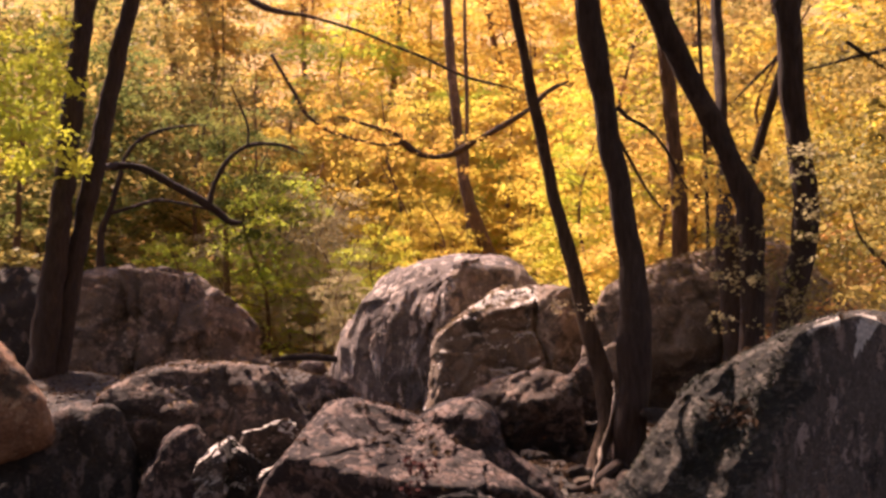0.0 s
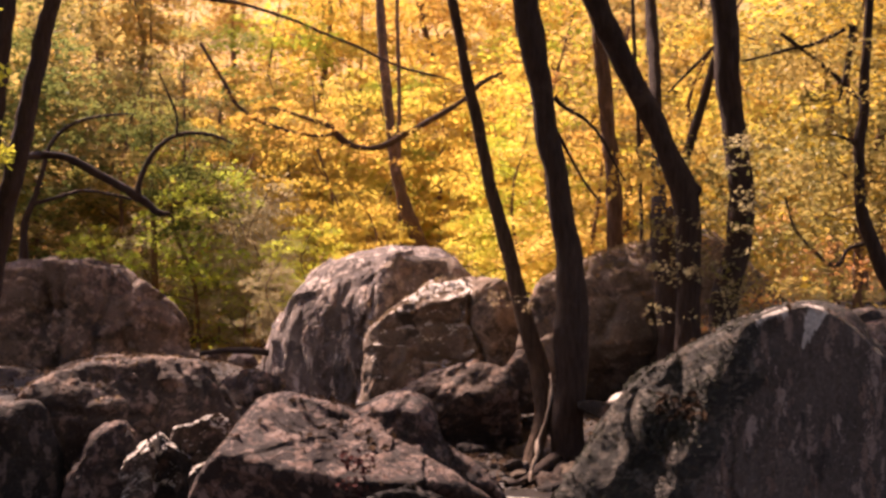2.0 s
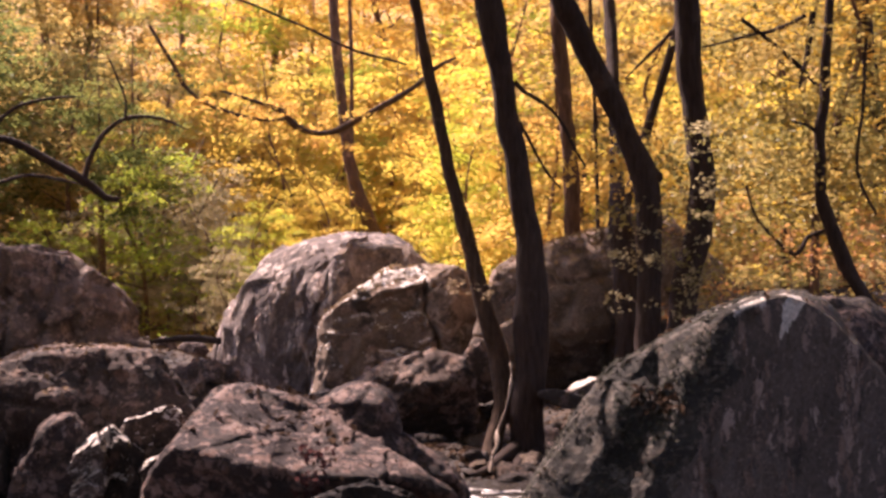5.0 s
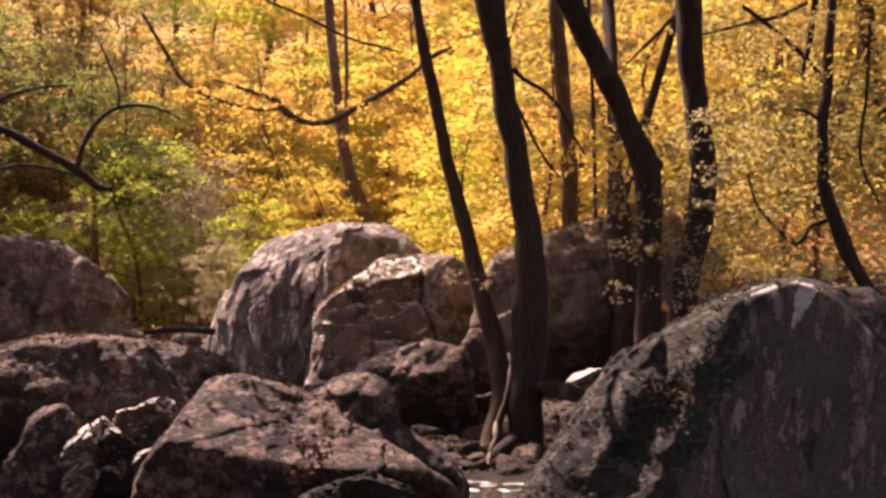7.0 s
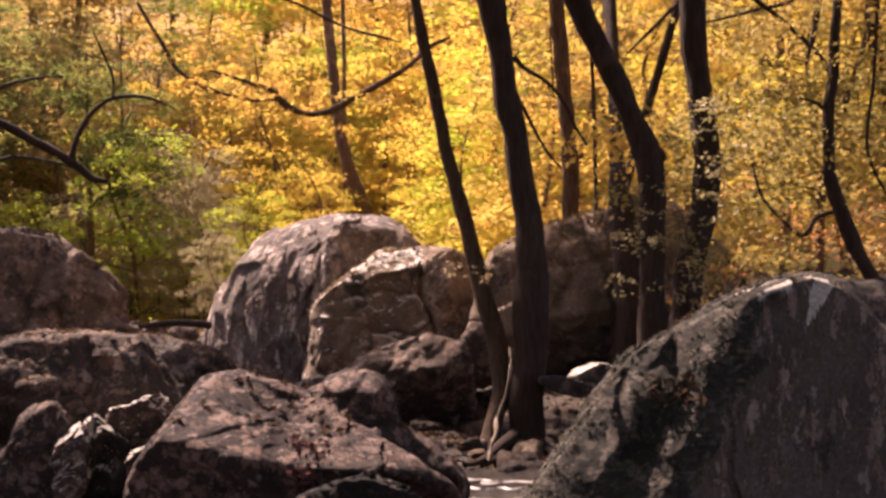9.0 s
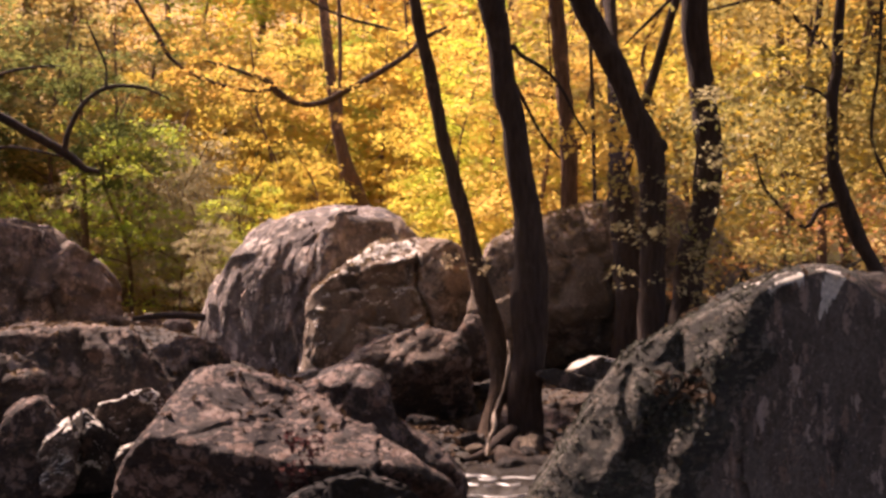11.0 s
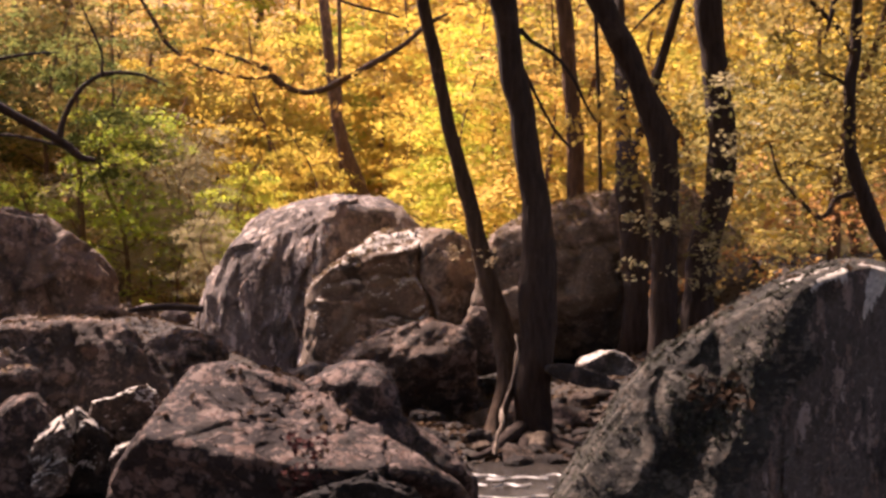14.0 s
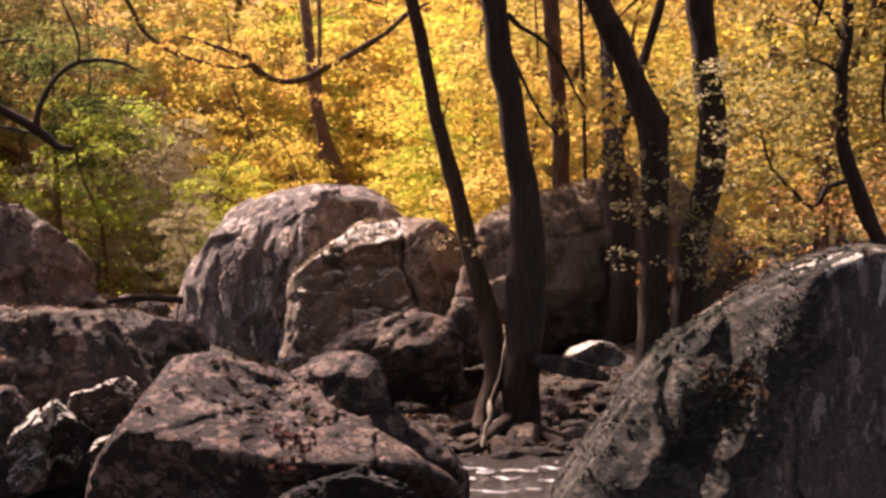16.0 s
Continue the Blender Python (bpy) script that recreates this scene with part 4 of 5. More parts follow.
# ---- boulders ----
b_centre = hewn(CENTRE, STONE_STREAKED, "large pale domed boulder with dark streaks", 1.6, 2.0, 61, sub=7, rough=0.8, chip=1.0, shoulder=1.15, edge=30,
                faces=(((-0.45, -0.52, 0.73), (-0.1, -1.12, 0.6)), ((0.2, -0.82, 0.54), (0.03, -1.1, 0.6)), ((-0.75, -0.66, 0.05), (-0.52, -0.85, 0.6)), ((-0.4, -0.9, 0.1), (-0.25, -1.18, 0.25)), ((0.0, -0.1, 0.99), (0.2, 0.0, 1.12))),
                marks=(("crack", ((-0.09, 0.95), (-0.06, 0.71), (-0.1, 0.46), (-0.24, 0.2)), 0.025, 0.06),
                       ("ridge", ((-0.2, 0.5), (-0.28, 0.1), (-0.46, -0.3)), 0.04, 0.12, 0.05),
                       ("ridge", ((-0.5, 0.75), (-0.68, 0.22), (-0.8, -0.2)), 0.03, 0.12, 0.035),
                       ("ridge", ((-1.05, 0.3), (-1.16, -0.02), (-1.2, -0.4)), 0.03, 0.1, 0.05),
                       ("flute", (0.45, 1.0), 0.06, 0.35, 0.035, (-0.4, 0.1), (0.6, 0.9)), ("flute", (0.3, 1.0), 0.025, 0.2, 0.014, (-0.4, 0.2), (0.8, 0.9)),
                       ("dent", (0.5, 0.75), 0.34, 0.16, 10, -0.05)))
surfaced(b_centre, STONE_TAN, lambda p, n: (p[:, 0] > 0.06 + 0.12 * clouds(p * 3.0, 4, 21)) & (p[:, 2] < 1.02 + 0.1 * clouds(p * 4.0, 3, 22)) & (p[:, 1] < 0))
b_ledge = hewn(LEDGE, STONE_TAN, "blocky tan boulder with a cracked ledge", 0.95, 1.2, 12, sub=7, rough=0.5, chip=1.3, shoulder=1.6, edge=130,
               faces=(((-0.12, -0.99, 0.05), (-0.5, -0.85, 0.2)), ((-0.24, -0.5, 0.83), (-0.57, -0.8, 0.68)), ((-0.85, -0.5, 0.1), (-1.08, -0.72, 0.2)), ((0.5, -0.85, 0.1), (0.62, -0.8, 0.3))),
               marks=(("dent", (0.45, 0.36), 0.36, 0.34, 0, 0.12), ("crack", ((0.05, 0.95), (0.07, 0.72), (0.04, 0.44), (0.2, 0.14), (0.24, -0.2)), 0.028, 0.13),
                      ("crack", ((0.2, 0.14), (-0.05, 0.0), (-0.3, 0.02)), 0.025, 0.07), ("crack", ((-0.95, 0.4), (-0.3, 0.47), (0.04, 0.44)), 0.03, 0.05),
                      ("ridge", ((-0.75, 0.56), (-0.35, 0.68), (0.02, 0.78)), 0.05, 0.03, 0.06), ("dent", (-0.45, 0.2), 0.3, 0.13, 12, 0.03), ("dent", (0.1, 0.06), 0.13, 0.08, 0, 0.06)))
# sunlight on the ledge's upper face, painted as patchy pale stone
surfaced(b_ledge, STONE_SUNLIT, lambda p, n: (n[:, 2] > 0.5) & (p[:, 0] < 0.1) & (p[:, 1] < 0.2) & (clouds(p * 5.0, 4, 9) > -0.08))
b_midback = hewn(MIDBACK, STONE_BROWN, "rounded lichened boulder behind a larger one", 0.6, 0.8, 13, rough=0.8, chip=1.9, edge=60,
                 faces=(((-0.3, -0.7, 0.64), (-0.1, -0.45, 0.3)), ((0.1, -0.9, -0.42), (0.1, -0.5, 0.05))),
                 marks=(("ridge", ((-0.3, 0.34), (0.1, 0.36), (0.45, 0.3)), 0.05, 0.09, 0.05), ("ridge", ((0.2, 0.4), (0.42, 0.1)), 0.04, 0.1, 0.05), ("flute", (1.0, 0.5), 0.1, 0.3, 0.06, (0.0, 0.2), (0.7, 0.5))))
b_mid = hewn(MID, STONE, "broad lichen-patched boulder beside the stream", 1.0, 1.0, 14, sub=7, rough=0.6, chip=0.75, shoulder=1.0,
             faces=(((0.03, -0.4, 0.915), (0.0, -0.8, 0.11)), ((0.0, -0.75, -0.66), (0.0, -0.76, 0.1)), ((-0.62, -0.78, 0.02), (-0.6, -0.6, 0.12)), ((0.45, -0.6, 0.66), (0.5, -0.7, 0.14)), ((-0.35, -0.8, -0.5), (-0.45, -0.6, 0.17))),
             marks=(("dent", (-0.05, 0.16), 0.1, 0.12, 0, -0.05), ("crack", ((-0.45, 0.42), (-0.2, 0.33), (0.02, 0.2)), 0.012, 0.012), ("crack", ((0.05, 0.38), (0.18, 0.22), (0.42, 0.14)), 0.012, 0.01),
                    ("dent", (-0.3, 0.02), 0.2, 0.06, -20, -0.05), ("ridge", ((-0.7, 0.2), (-0.45, 0.12), (-0.1, 0.04)), 0.06, 0.03, 0.03), ("dent", (0.35, 0.1), 0.25, 0.05, -8, 0.03)))
for word, plan, front, back, seed, faces, marks in (
        ("hump", MIDHUMP, 0.45, 0.6, 15, (((-0.5, -0.55, 0.67), (-0.1, -0.28, 0.18)),), (("dent", (0.05, 0.12), 0.1, 0.07, 10, -0.06), ("ridge", ((-0.15, 0.2), (0.05, 0.22), (0.17, 0.14)), 0.03, 0.05, 0.04))),
        ("shoulder", SHOULDER, 0.6, 0.6, 33, (((0.3, -0.6, 0.74), (0.05, -0.4, 0.16)), ((0.1, -0.78, -0.62), (0.05, -0.42, 0.07))), ())):
    side = part(word, hewn_mesh(word, plan[1], front, back, seed, faces, marks, 6, 0.7, 34, 1.0, 0.8), STONE, b_mid)
    side.location = Vector(plan[0]) - Vector(MID[0])
hewn(LOW, STONE_NEAR_BLACK, "low near-black rock in the stream edge", 0.4, 0.5, 16, name="rock", rough=1.1, chip=1.4, faces=(((0.05, -0.98, 0.1), (0.0, -0.16, 0.0)), ((-0.5, -0.85, 0.1), (-0.15, -0.12, 0.0))))
b_left = hewn(LEFT, STONE_BROWN, "long brown boulder with pale lichen along its top", 0.6, 1.2, 17, sub=7, rough=0.6, chip=0.9,
              faces=(((0.06, -0.66, 0.75), (0.1, -0.4, 0.52)), ((0.12, -0.95, 0.28), (0.1, -0.52, 0.3)), ((0.6, -0.75, 0.25), (0.62, -0.45, 0.3)), ((0.0, -0.93, -0.36), (0.0, -0.55, 0.02))),
              marks=(("ridge", ((-0.2, 0.62), (0.2, 0.63), (0.42, 0.52)), 0.03, 0.06, 0.05), ("dent", (0.42, 0.42), 0.14, 0.1, 0, -0.05), ("crack", ((0.25, 0.6), (0.3, 0.3), (0.2, 0.05)), 0.03, 0.05),
                     ("crack", ((-0.6, 0.35), (-0.1, 0.3), (0.3, 0.3)), 0.03, 0.04), ("dent", (0.0, 0.3), 0.22, 0.1, 5, 0.05)))
boulder(LEFTLOW, STONE_DARK, "low dark boulder beside a longer one", 0.6, 1.0, 34, sub=5, rough=1.4, chops=((0.1, -0.95, 0.3, 0.86),))
boulder(LEFTSMALL, STONE, "small upright brown rock leaning on a boulder", 0.2, 0.5, 18, name="rock", sub=5, rough=1.5, shoulder=1.1, edge=70, chops=((-0.5, -0.8, 0.3, 0.85), (0.4, -0.9, -0.1, 0.8)))


def sunlit_top(ob, low, seed):
    """Sunlight painted as pale stone on the upper faces of a broken stone."""
    surfaced(ob, STONE_SUNLIT, lambda p, n: n[:, 2] + 0.15 * cloud(p * 22.0, seed) > low)


stone_a = hewn(STONE_A_PLAN, STONE_BROWN, "grey wedge of stone with its top painted as sunlit", 0.16, 0.34, 19, name="stone", sub=5, rough=0.8, chip=1.0, edge=80, shoulder=1.4,
               faces=(((-0.3, 0.1, 0.95), (-0.02, -0.1, 0.17)), ((0.05, -0.97, -0.2), (0.0, -0.15, 0.1)), ((0.6, -0.6, 0.5), (0.12, -0.1, 0.12))))
stone_b = hewn(STONE_B_PLAN, STONE_DARK, "knobbly dark stone with its rim painted as sunlit", 0.12, 0.3, 20, name="stone", sub=5, rough=1.6, chip=1.6, edge=60, shoulder=1.4,
               faces=(((0.5, -0.2, 0.84), (0.1, -0.06, 0.14)), ((0.1, -0.95, -0.3), (0.0, -0.1, 0.05)), ((-0.8, -0.55, 0.15), (-0.09, -0.06, 0.05))), marks=(("dent", (0.0, 0.02), 0.09, 0.1, 0, -0.05),))
shard_a = hewn(SHARD_A_PLAN, STONE_CLEAN, "jagged broken stone with its top painted as sunlit", 0.1, 0.2, 39, name="stone", sub=5, rough=1.2, chip=2.0, edge=80, shoulder=1.4, faces=(((-0.5, -0.25, 0.83), (-0.02, -0.05, 0.07)), ((0.1, -0.96, -0.25), (0, -0.08, 0.02))))
shard_b = hewn(SHARD_B_PLAN, STONE_CLEAN, "jagged broken stone with its top painted as sunlit", 0.1, 0.2, 47, name="stone", sub=5, rough=1.2, chip=2.0, edge=80, shoulder=1.4, faces=(((-0.45, -0.3, 0.84), (-0.02, -0.05, 0.05)), ((0.1, -0.96, -0.25), (0, -0.08, 0.0))))
stone_c = hewn(STONE_C_PLAN, STONE_DARK, "small stone against a boulder, its top painted as sunlit", 0.12, 0.25, 21, name="stone", sub=5, rough=1.2, chip=1.6, edge=70, shoulder=1.4, faces=(((-0.3, 0.1, 0.95), (-0.02, -0.06, 0.1)), ((0.1, -0.95, -0.3), (0, -0.1, 0.04))))
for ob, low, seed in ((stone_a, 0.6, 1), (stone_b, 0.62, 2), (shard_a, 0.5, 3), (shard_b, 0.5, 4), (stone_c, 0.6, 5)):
    sunlit_top(ob, low, seed)
b_right = hewn(RIGHT, STONE_MOSSY, "huge dark boulder with crusty lichen and a crest painted as sunlit", 0.5, 1.0, 22, sub=7, rough=0.45, chip=0.5, shoulder=1.4, edge=50,
               faces=(((-0.42, -0.8, 0.42), (-0.1, -0.18, 0.56)), ((0.35, -0.9, 0.02), (-0.1, -0.18, 0.56)), ((-0.08, -0.36, 0.93), (0.0, -0.08, 0.62)), ((0.06, -0.75, 0.65), (0.04, -0.17, 0.56))),
               marks=(("ridge", ((-0.1, 0.58), (-0.17, 0.47), (-0.27, 0.36), (-0.33, 0.12), (-0.46, -0.08)), 0.12, 0.035, 0.028),
                      ("dent", (-0.44, 0.15), 0.15, 0.05, 52, -0.025), ("ridge", ((-0.36, 0.29), (-0.47, 0.22), (-0.6, 0.03)), 0.03, 0.07, 0.025),
                      ("crack", ((-0.22, 0.56), (-0.32, 0.46), (-0.34, 0.3)), 0.025, 0.035), ("crack", ((-0.5, 0.42), (-0.62, 0.2), (-0.78, 0.02)), 0.02, 0.025),
                      ("flute", (-0.45, -0.9), 0.04, 0.26, 0.022, (-0.45, 0.2), (0.4, 0.5)), ("crack", ((-0.36, 0.5), (-0.5, 0.28), (-0.55, 0.05)), 0.018, 0.03), ("dent", (0.0, 0.57), 0.05, 0.025, 10, -0.03), ("dent", (0.0, 0.3), 0.2, 0.14, -30, 0.02)))
# the unlit right face takes the stone lightened against the shade
surfaced(b_right, STONE_SMOOTH_LIFTED, lambda p, n: (p[:, 0] + 0.1 > 0.48 * (p[:, 2] - 0.58) + 0.085 + 0.1 * clouds(p * 5.0, 5, 3, 0.65)) & (n[:, 2] < 0.75))


def sunlit_crest(p, n):
    """Sunlit patches painted on the crest of the boulder: a wedge and a thin band."""
    ragged = 0.012 * clouds(p * 18.0, 4, 5)
    wedge = np.abs(p[:, 0] - 0.195 - 0.55 * (p[:, 2] - 0.57) + ragged) < 0.045 * np.clip((p[:, 2] - 0.48) / 0.12, 0, 1)
    band = (np.abs(p[:, 2] - 0.6 - 0.3 * (p[:, 0] - 0.01) + 1.5 * ragged) < 0.009) & (p[:, 0] > -0.06) & (p[:, 0] < 0.09)
    return (wedge | band) & (p[:, 1] < 0.2)


surfaced(b_right, STONE_SUNLIT, sunlit_crest)
b_back = hewn(BACKRIGHT, STONE_TAN, "angular tan boulder behind the trees", 0.8, 1.4, 23, rough=0.6, chip=1.2, shoulder=1.3, edge=80,
              faces=(((-0.2, -0.97, 0.12), (-0.2, -0.62, 0.15)), ((0.0, -0.72, -0.69), (0.0, -0.64, -0.2)), ((-0.2, -0.5, 0.84), (-0.5, -0.55, 0.45)), ((-0.7, -0.7, 0.1), (-0.75, -0.5, 0.1))),
              marks=(("crack", ((0.16, 1.0), (0.14, 0.15), (0.1, -0.4)), 0.06, 0.16), ("crack", ((-0.5, 0.45), (-0.3, 0.2), (-0.45, -0.1)), 0.05, 0.09), ("crack", ((-0.9, 0.2), (-0.3, 0.3), (0.1, 0.36)), 0.035, 0.05),
                     ("crack", ((0.6, 0.75), (0.62, 0.2), (0.65, -0.3)), 0.05, 0.1), ("dent", (-0.12, 0.1), 0.24, 0.26, 0, 0.05)))
peak = part("peak", rock_mesh("peak", BACKPEAK[1], 0.5, 0.8, 35, 5, 1.1, 34, ((-0.4, -0.9, 0.1, 0.85),)), STONE_TAN, b_back)
peak.location = Vector(BACKPEAK[0]) - Vector(BACKRIGHT[0])
boulder(BACKROUND, STONE_TAN, "rounded tan boulder behind the trees", 0.7, 1.2, 24, sub=5)
hewn(FARLEFT, STONE_UMBER, "flat-topped dark brown boulder in the wood", 1.2, 2.0, 25, rough=0.9, chip=1.6, shoulder=1.15, edge=70,
     faces=(((-0.1, -0.97, 0.2), (-0.5, -1.05, 0.3)), ((0.55, -0.78, 0.3), (0.5, -1.05, 0.2))),
     marks=(("crack", ((-0.15, 1.1), (-0.05, 0.4), (-0.1, -0.5)), 0.05, 0.12), ("crack", ((0.6, 1.0), (0.5, 0.3), (0.35, -0.5)), 0.05, 0.12), ("crack", ((-1.3, 0.35), (0.0, 0.4)), 0.05, 0.07), ("dent", (0.25, 0.5), 0.3, 0.5, 0, -0.07), ("dent", (0.85, 0.2), 0.3, 0.3, 0, 0.07)))
boulder(FARLEFT_B, STONE_DARK, "dark boulder in the wood behind twin trunks", 1.0, 1.5, 26, sub=5)
boulder(EDGELEFT, STONE_RED, "rusty brown boulder in warm light", 0.4, 0.6, 27, sub=5)
hewn(GAP_A, STONE_BROWN, "dark rock wedged in a gap between boulders", 0.5, 0.8, 36, name="rock", sub=5, rough=1.3, chip=2.2, edge=60, faces=(((-0.3, -0.6, 0.74), (0.0, -0.3, 0.2)), ((0.4, -0.9, 0.1), (0.1, -0.4, 0.05))))
# two dark rocks added where there is only a shaded gap
boulder(GAP_B, STONE_DARK, "added dark rock filling the shaded gap behind a boulder", 0.4, 0.6, 37, name="rock", sub=5)
boulder(GAP_C, STONE_DARK, "added dark rock filling the shade at the foot of a boulder", 0.5, 0.6, 38, name="rock", sub=5)
boulder(ROUND, STONE_BROWN, "small round brown boulder", 0.3, 0.4, 28, name="rock", sub=5)
flat_a = boulder(FLAT_A, STONE_PALE, "flat pale angular stone on rubble, its top painted as sunlit", 0.12, 0.25, 29, name="stone", sub=5, rough=1.6, cuts=3, shoulder=1.3, edge=90, chops=((-0.35, -0.15, 0.92, 0.7),))
# its level faces whitened in place of direct sun
surfaced(flat_a, STONE_SUNLIT, lambda p, n: n[:, 2] > 0.72)
boulder(FLAT_B, STONE_DARK, "long dark flat stone lying on rubble", 0.14, 0.25, 30, name="stone", sub=5, rough=1.5, cuts=3, shoulder=1.2, edge=80)
boulder(BEHIND_A, STONE, "brown rock on the bank", 0.4, 0.5, 31, name="rock", sub=5)
boulder(BEHIND_B, STONE_DARK, "dark rock on the leafy bank", 0.4, 0.5, 32, name="rock", sub=5)

# ---- loose stones ----
rng = np.random.default_rng(5)
kinds = []
for k in range(6):
    face = [(t + float(rng.uniform(-12, 12)), 0, float(rng.uniform(0.8, 1.1)) * (0.62 if 50 < t < 130 or 230 < t < 310 else 1.0)) for t in range(0, 360, 40)]
    kinds.append(rock_mesh("stone", face, 0.9, 0.9, 40 + k, 4, 1.3, 16))
tints = (STONE, STONE_DARK, STONE_PALE, STONE_TAN)


def scatter_stones(count, x0, x1, y0, y1, s0, s1, group, tints=tints):
    for n in range(count):
        x, y = float(rng.uniform(x0, x1)), float(rng.uniform(y0, y1))
        s = s0 + (s1 - s0) * float(rng.uniform(0, 1)) ** 2
        me = kinds[int(rng.integers(6))]
        if not me.materials:
            me.materials.append(STONE)
        ob = new("stone", me)
        ob.material_slots[0].link = "OBJECT"
        ob.material_slots[0].material = tints[int(rng.integers(len(tints)))]
        ob.location = (x, y, float(ground_height(x, y)) + s * 0.25)
        ob.rotation_euler = (float(rng.uniform(-0.3, 0.3)), float(rng.uniform(-0.3, 0.3)), float(rng.uniform(0, 6.28)))
        ob.scale = (s, s * float(rng.uniform(0.7, 1)), s * float(rng.uniform(0.6, 0.9)))
        tagged(ob, "loose weathered stone on the stream bed", "stone", group)


scatter_stones(36, 0.3, 2.7, 8.6, 12.0, 0.04, 0.2, "stones by the trees")
scatter_stones(30, -2.9, -0.4, 10.0, 16.5, 0.08, 0.3, "rubble by the log", (STONE_DARK, STONE_DARK, STONE))
scatter_stones(54, 0.4, 2.3, 8.25, 10.0, 0.015, 0.085, "pebbles by the pool", (STONE_CLEAN, STONE_CLEAN, STONE_TAN, STONE, STONE_DARK))
scatter_stones(46, 0.7, 2.5, 8.7, 11.5, 0.06, 0.15, "stones by the trees", (STONE_DARK, STONE_DARK, STONE_BROWN))
scatter_stones(58, 1.1, 2.5, 8.9, 11.0, 0.035, 0.13, "stones by the trees", (STONE_DARK, STONE_DARK, STONE, STONE_CLEAN))
# white tints put in for sunlit specks among the pebbles
scatter_stones(40, 0.25, 1.15, 8.45, 9.5, 0.014, 0.045, "pebbles by the pool", (STONE_SUNLIT, STONE_SUNLIT, STONE_CLEAN))
scatter_stones(22, 0.62, 1.1, 8.6, 9.05, 0.025, 0.075, "pebbles by the pool", (STONE_SUNLIT, STONE_SUNLIT, STONE_PALE))
scatter_stones(14, 1.2, 2.2, 8.7, 10.4, 0.02, 0.06, "pebbles by the pool", (STONE_SUNLIT, STONE_CLEAN))
scatter_stones(18, -3.3, -1.3, 14.6, 20.0, 0.1, 0.3, "rubble by the log", (STONE_CLEAN, STONE_TAN, STONE_PALE))
scatter_stones(14, -4.0, -0.5, 17.0, 26.0, 0.1, 0.4, "stones in the wood")
scatter_stones(8, 2.8, 5.2, 7.5, 12.0, 0.06, 0.25, "stones on the bank")
scatter_stones(8, -1.6, -0.7, 7.0, 9.5, 0.05, 0.16, "stones between boulders", (STONE_DARK,))


# ---- trees ----
def grown(points, top, lean=(0.0, 0.0)):
    """Carry a trunk on above the rows given, easing upright, to its top."""
    a, b = np.array(points[-2]), np.array(points[-1])
    way = (b - a)[:3] / np.linalg.norm((b - a)[:3])
    rows, p, r = [tuple(q) for q in points], b[:3].copy(), b[3]
    n = 6
    step = (top - p[2]) / n
    for k in range(n):
        way = way * 0.75 + np.array((lean[0], lean[1], 1.0)) * 0.25
        p = p + way / max(way[2], 0.3) * step
        rows.append((*p.tolist(), float(r * (1 - 0.8 * (k + 1) / n))))
    return rows


def limbs_of(rows, count, reach, rng, low=0.45, rise=0.5):
    """Side limbs that leave a trunk at places above a share of its height."""
    rows = np.array(rows)
    res = []
    for _ in range(count):
        k = rng.uniform(low, 0.97) * (len(rows) - 1)
        i = int(k)
        p = rows[i] + (rows[min(i + 1, len(rows) - 1)] - rows[i]) * (k - i)
        ang, n = rng.uniform(0, 2 * np.pi), reach * rng.uniform(0.5, 1.1)
        way = np.array((math.cos(ang), math.sin(ang), rise * rng.uniform(0.2, 1.4)))
        bend = rng.normal(0, 0.16, (3, 3))
        pts = [(*p[:3], p[3] * 0.4)]
        for s in (0.3, 0.65, 1.0):
            q = p[:3] + way * n * s + bend[int(s * 2.9)] * n * s - np.array((0, 0, 0.25 * n * s * s))
            pts.append((*q, max(p[3] * 0.4 * (1 - 0.85 * s), 0.006)))
        res.append(pts)
    return res


def tree(rows, top, bark, leaf, label, seed, lobes=None, sprays=120, per_spray=60, spray=0.55, size=0.09, limbs=7, reach=2.2, lean=(0, 0), sides=14, low_limbs=0.8, name="tree"):
    rng = np.random.default_rng(seed)
    at = (rows[0][0], rows[0][1], float(ground_height(rows[0][0], rows[0][1])))
    base = thing(name, at, label, name)
    first = rows[0]
    full = grown([(first[0], first[1] + 0.05, first[2] - 0.4, first[3] * 1.25)] + list(rows), top, lean)
    limb_part("trunk", full, bark, base, at, sides, 0.06, 0.09, seed)
    if limbs:
        for n, pts in enumerate(limbs_of(full, limbs, reach, rng, low_limbs)):
            limb_part("limb", pts, bark, base, at, 6, 0.25, 0.08, seed + n)
    if leaf is not None:
        tip = full[-1]
        lobes = lobes or [(tip[0], tip[1], tip[2] - 1.6, 2.8, 2.8, 2.6)]
        lobes = [(l[0] - at[0], l[1] - at[1], l[2] - at[2], *l[3:]) for l in lobes]
        part("crown", crown_mesh("crown", lobes, sprays // 2, per_spray * 2, spray, size, seed), leaf, base)
    return base, at


def foliage(base, at, mids, leaf, count, radius, size, seed, label="", flat=0.8):
    """Leaf sprays low on a tree, round the places given."""
    r = np.random.default_rng(seed)
    v, f = leaves(spray_points(mids, r, count, radius, 0.16), size, r, flat)
    tagged(part("foliage", mesh_of("foliage", v - np.array(at), f, False), leaf, base, label), kind="stuff")


def along(rows, count, spread, seed, start=0.15):
    r = np.random.default_rng(seed)
    line = spline(rows, 0.05)
    pick = r.integers(int(len(line) * start), len(line), count)
    return line[pick, :3] + r.normal(0, spread, (count, 3))


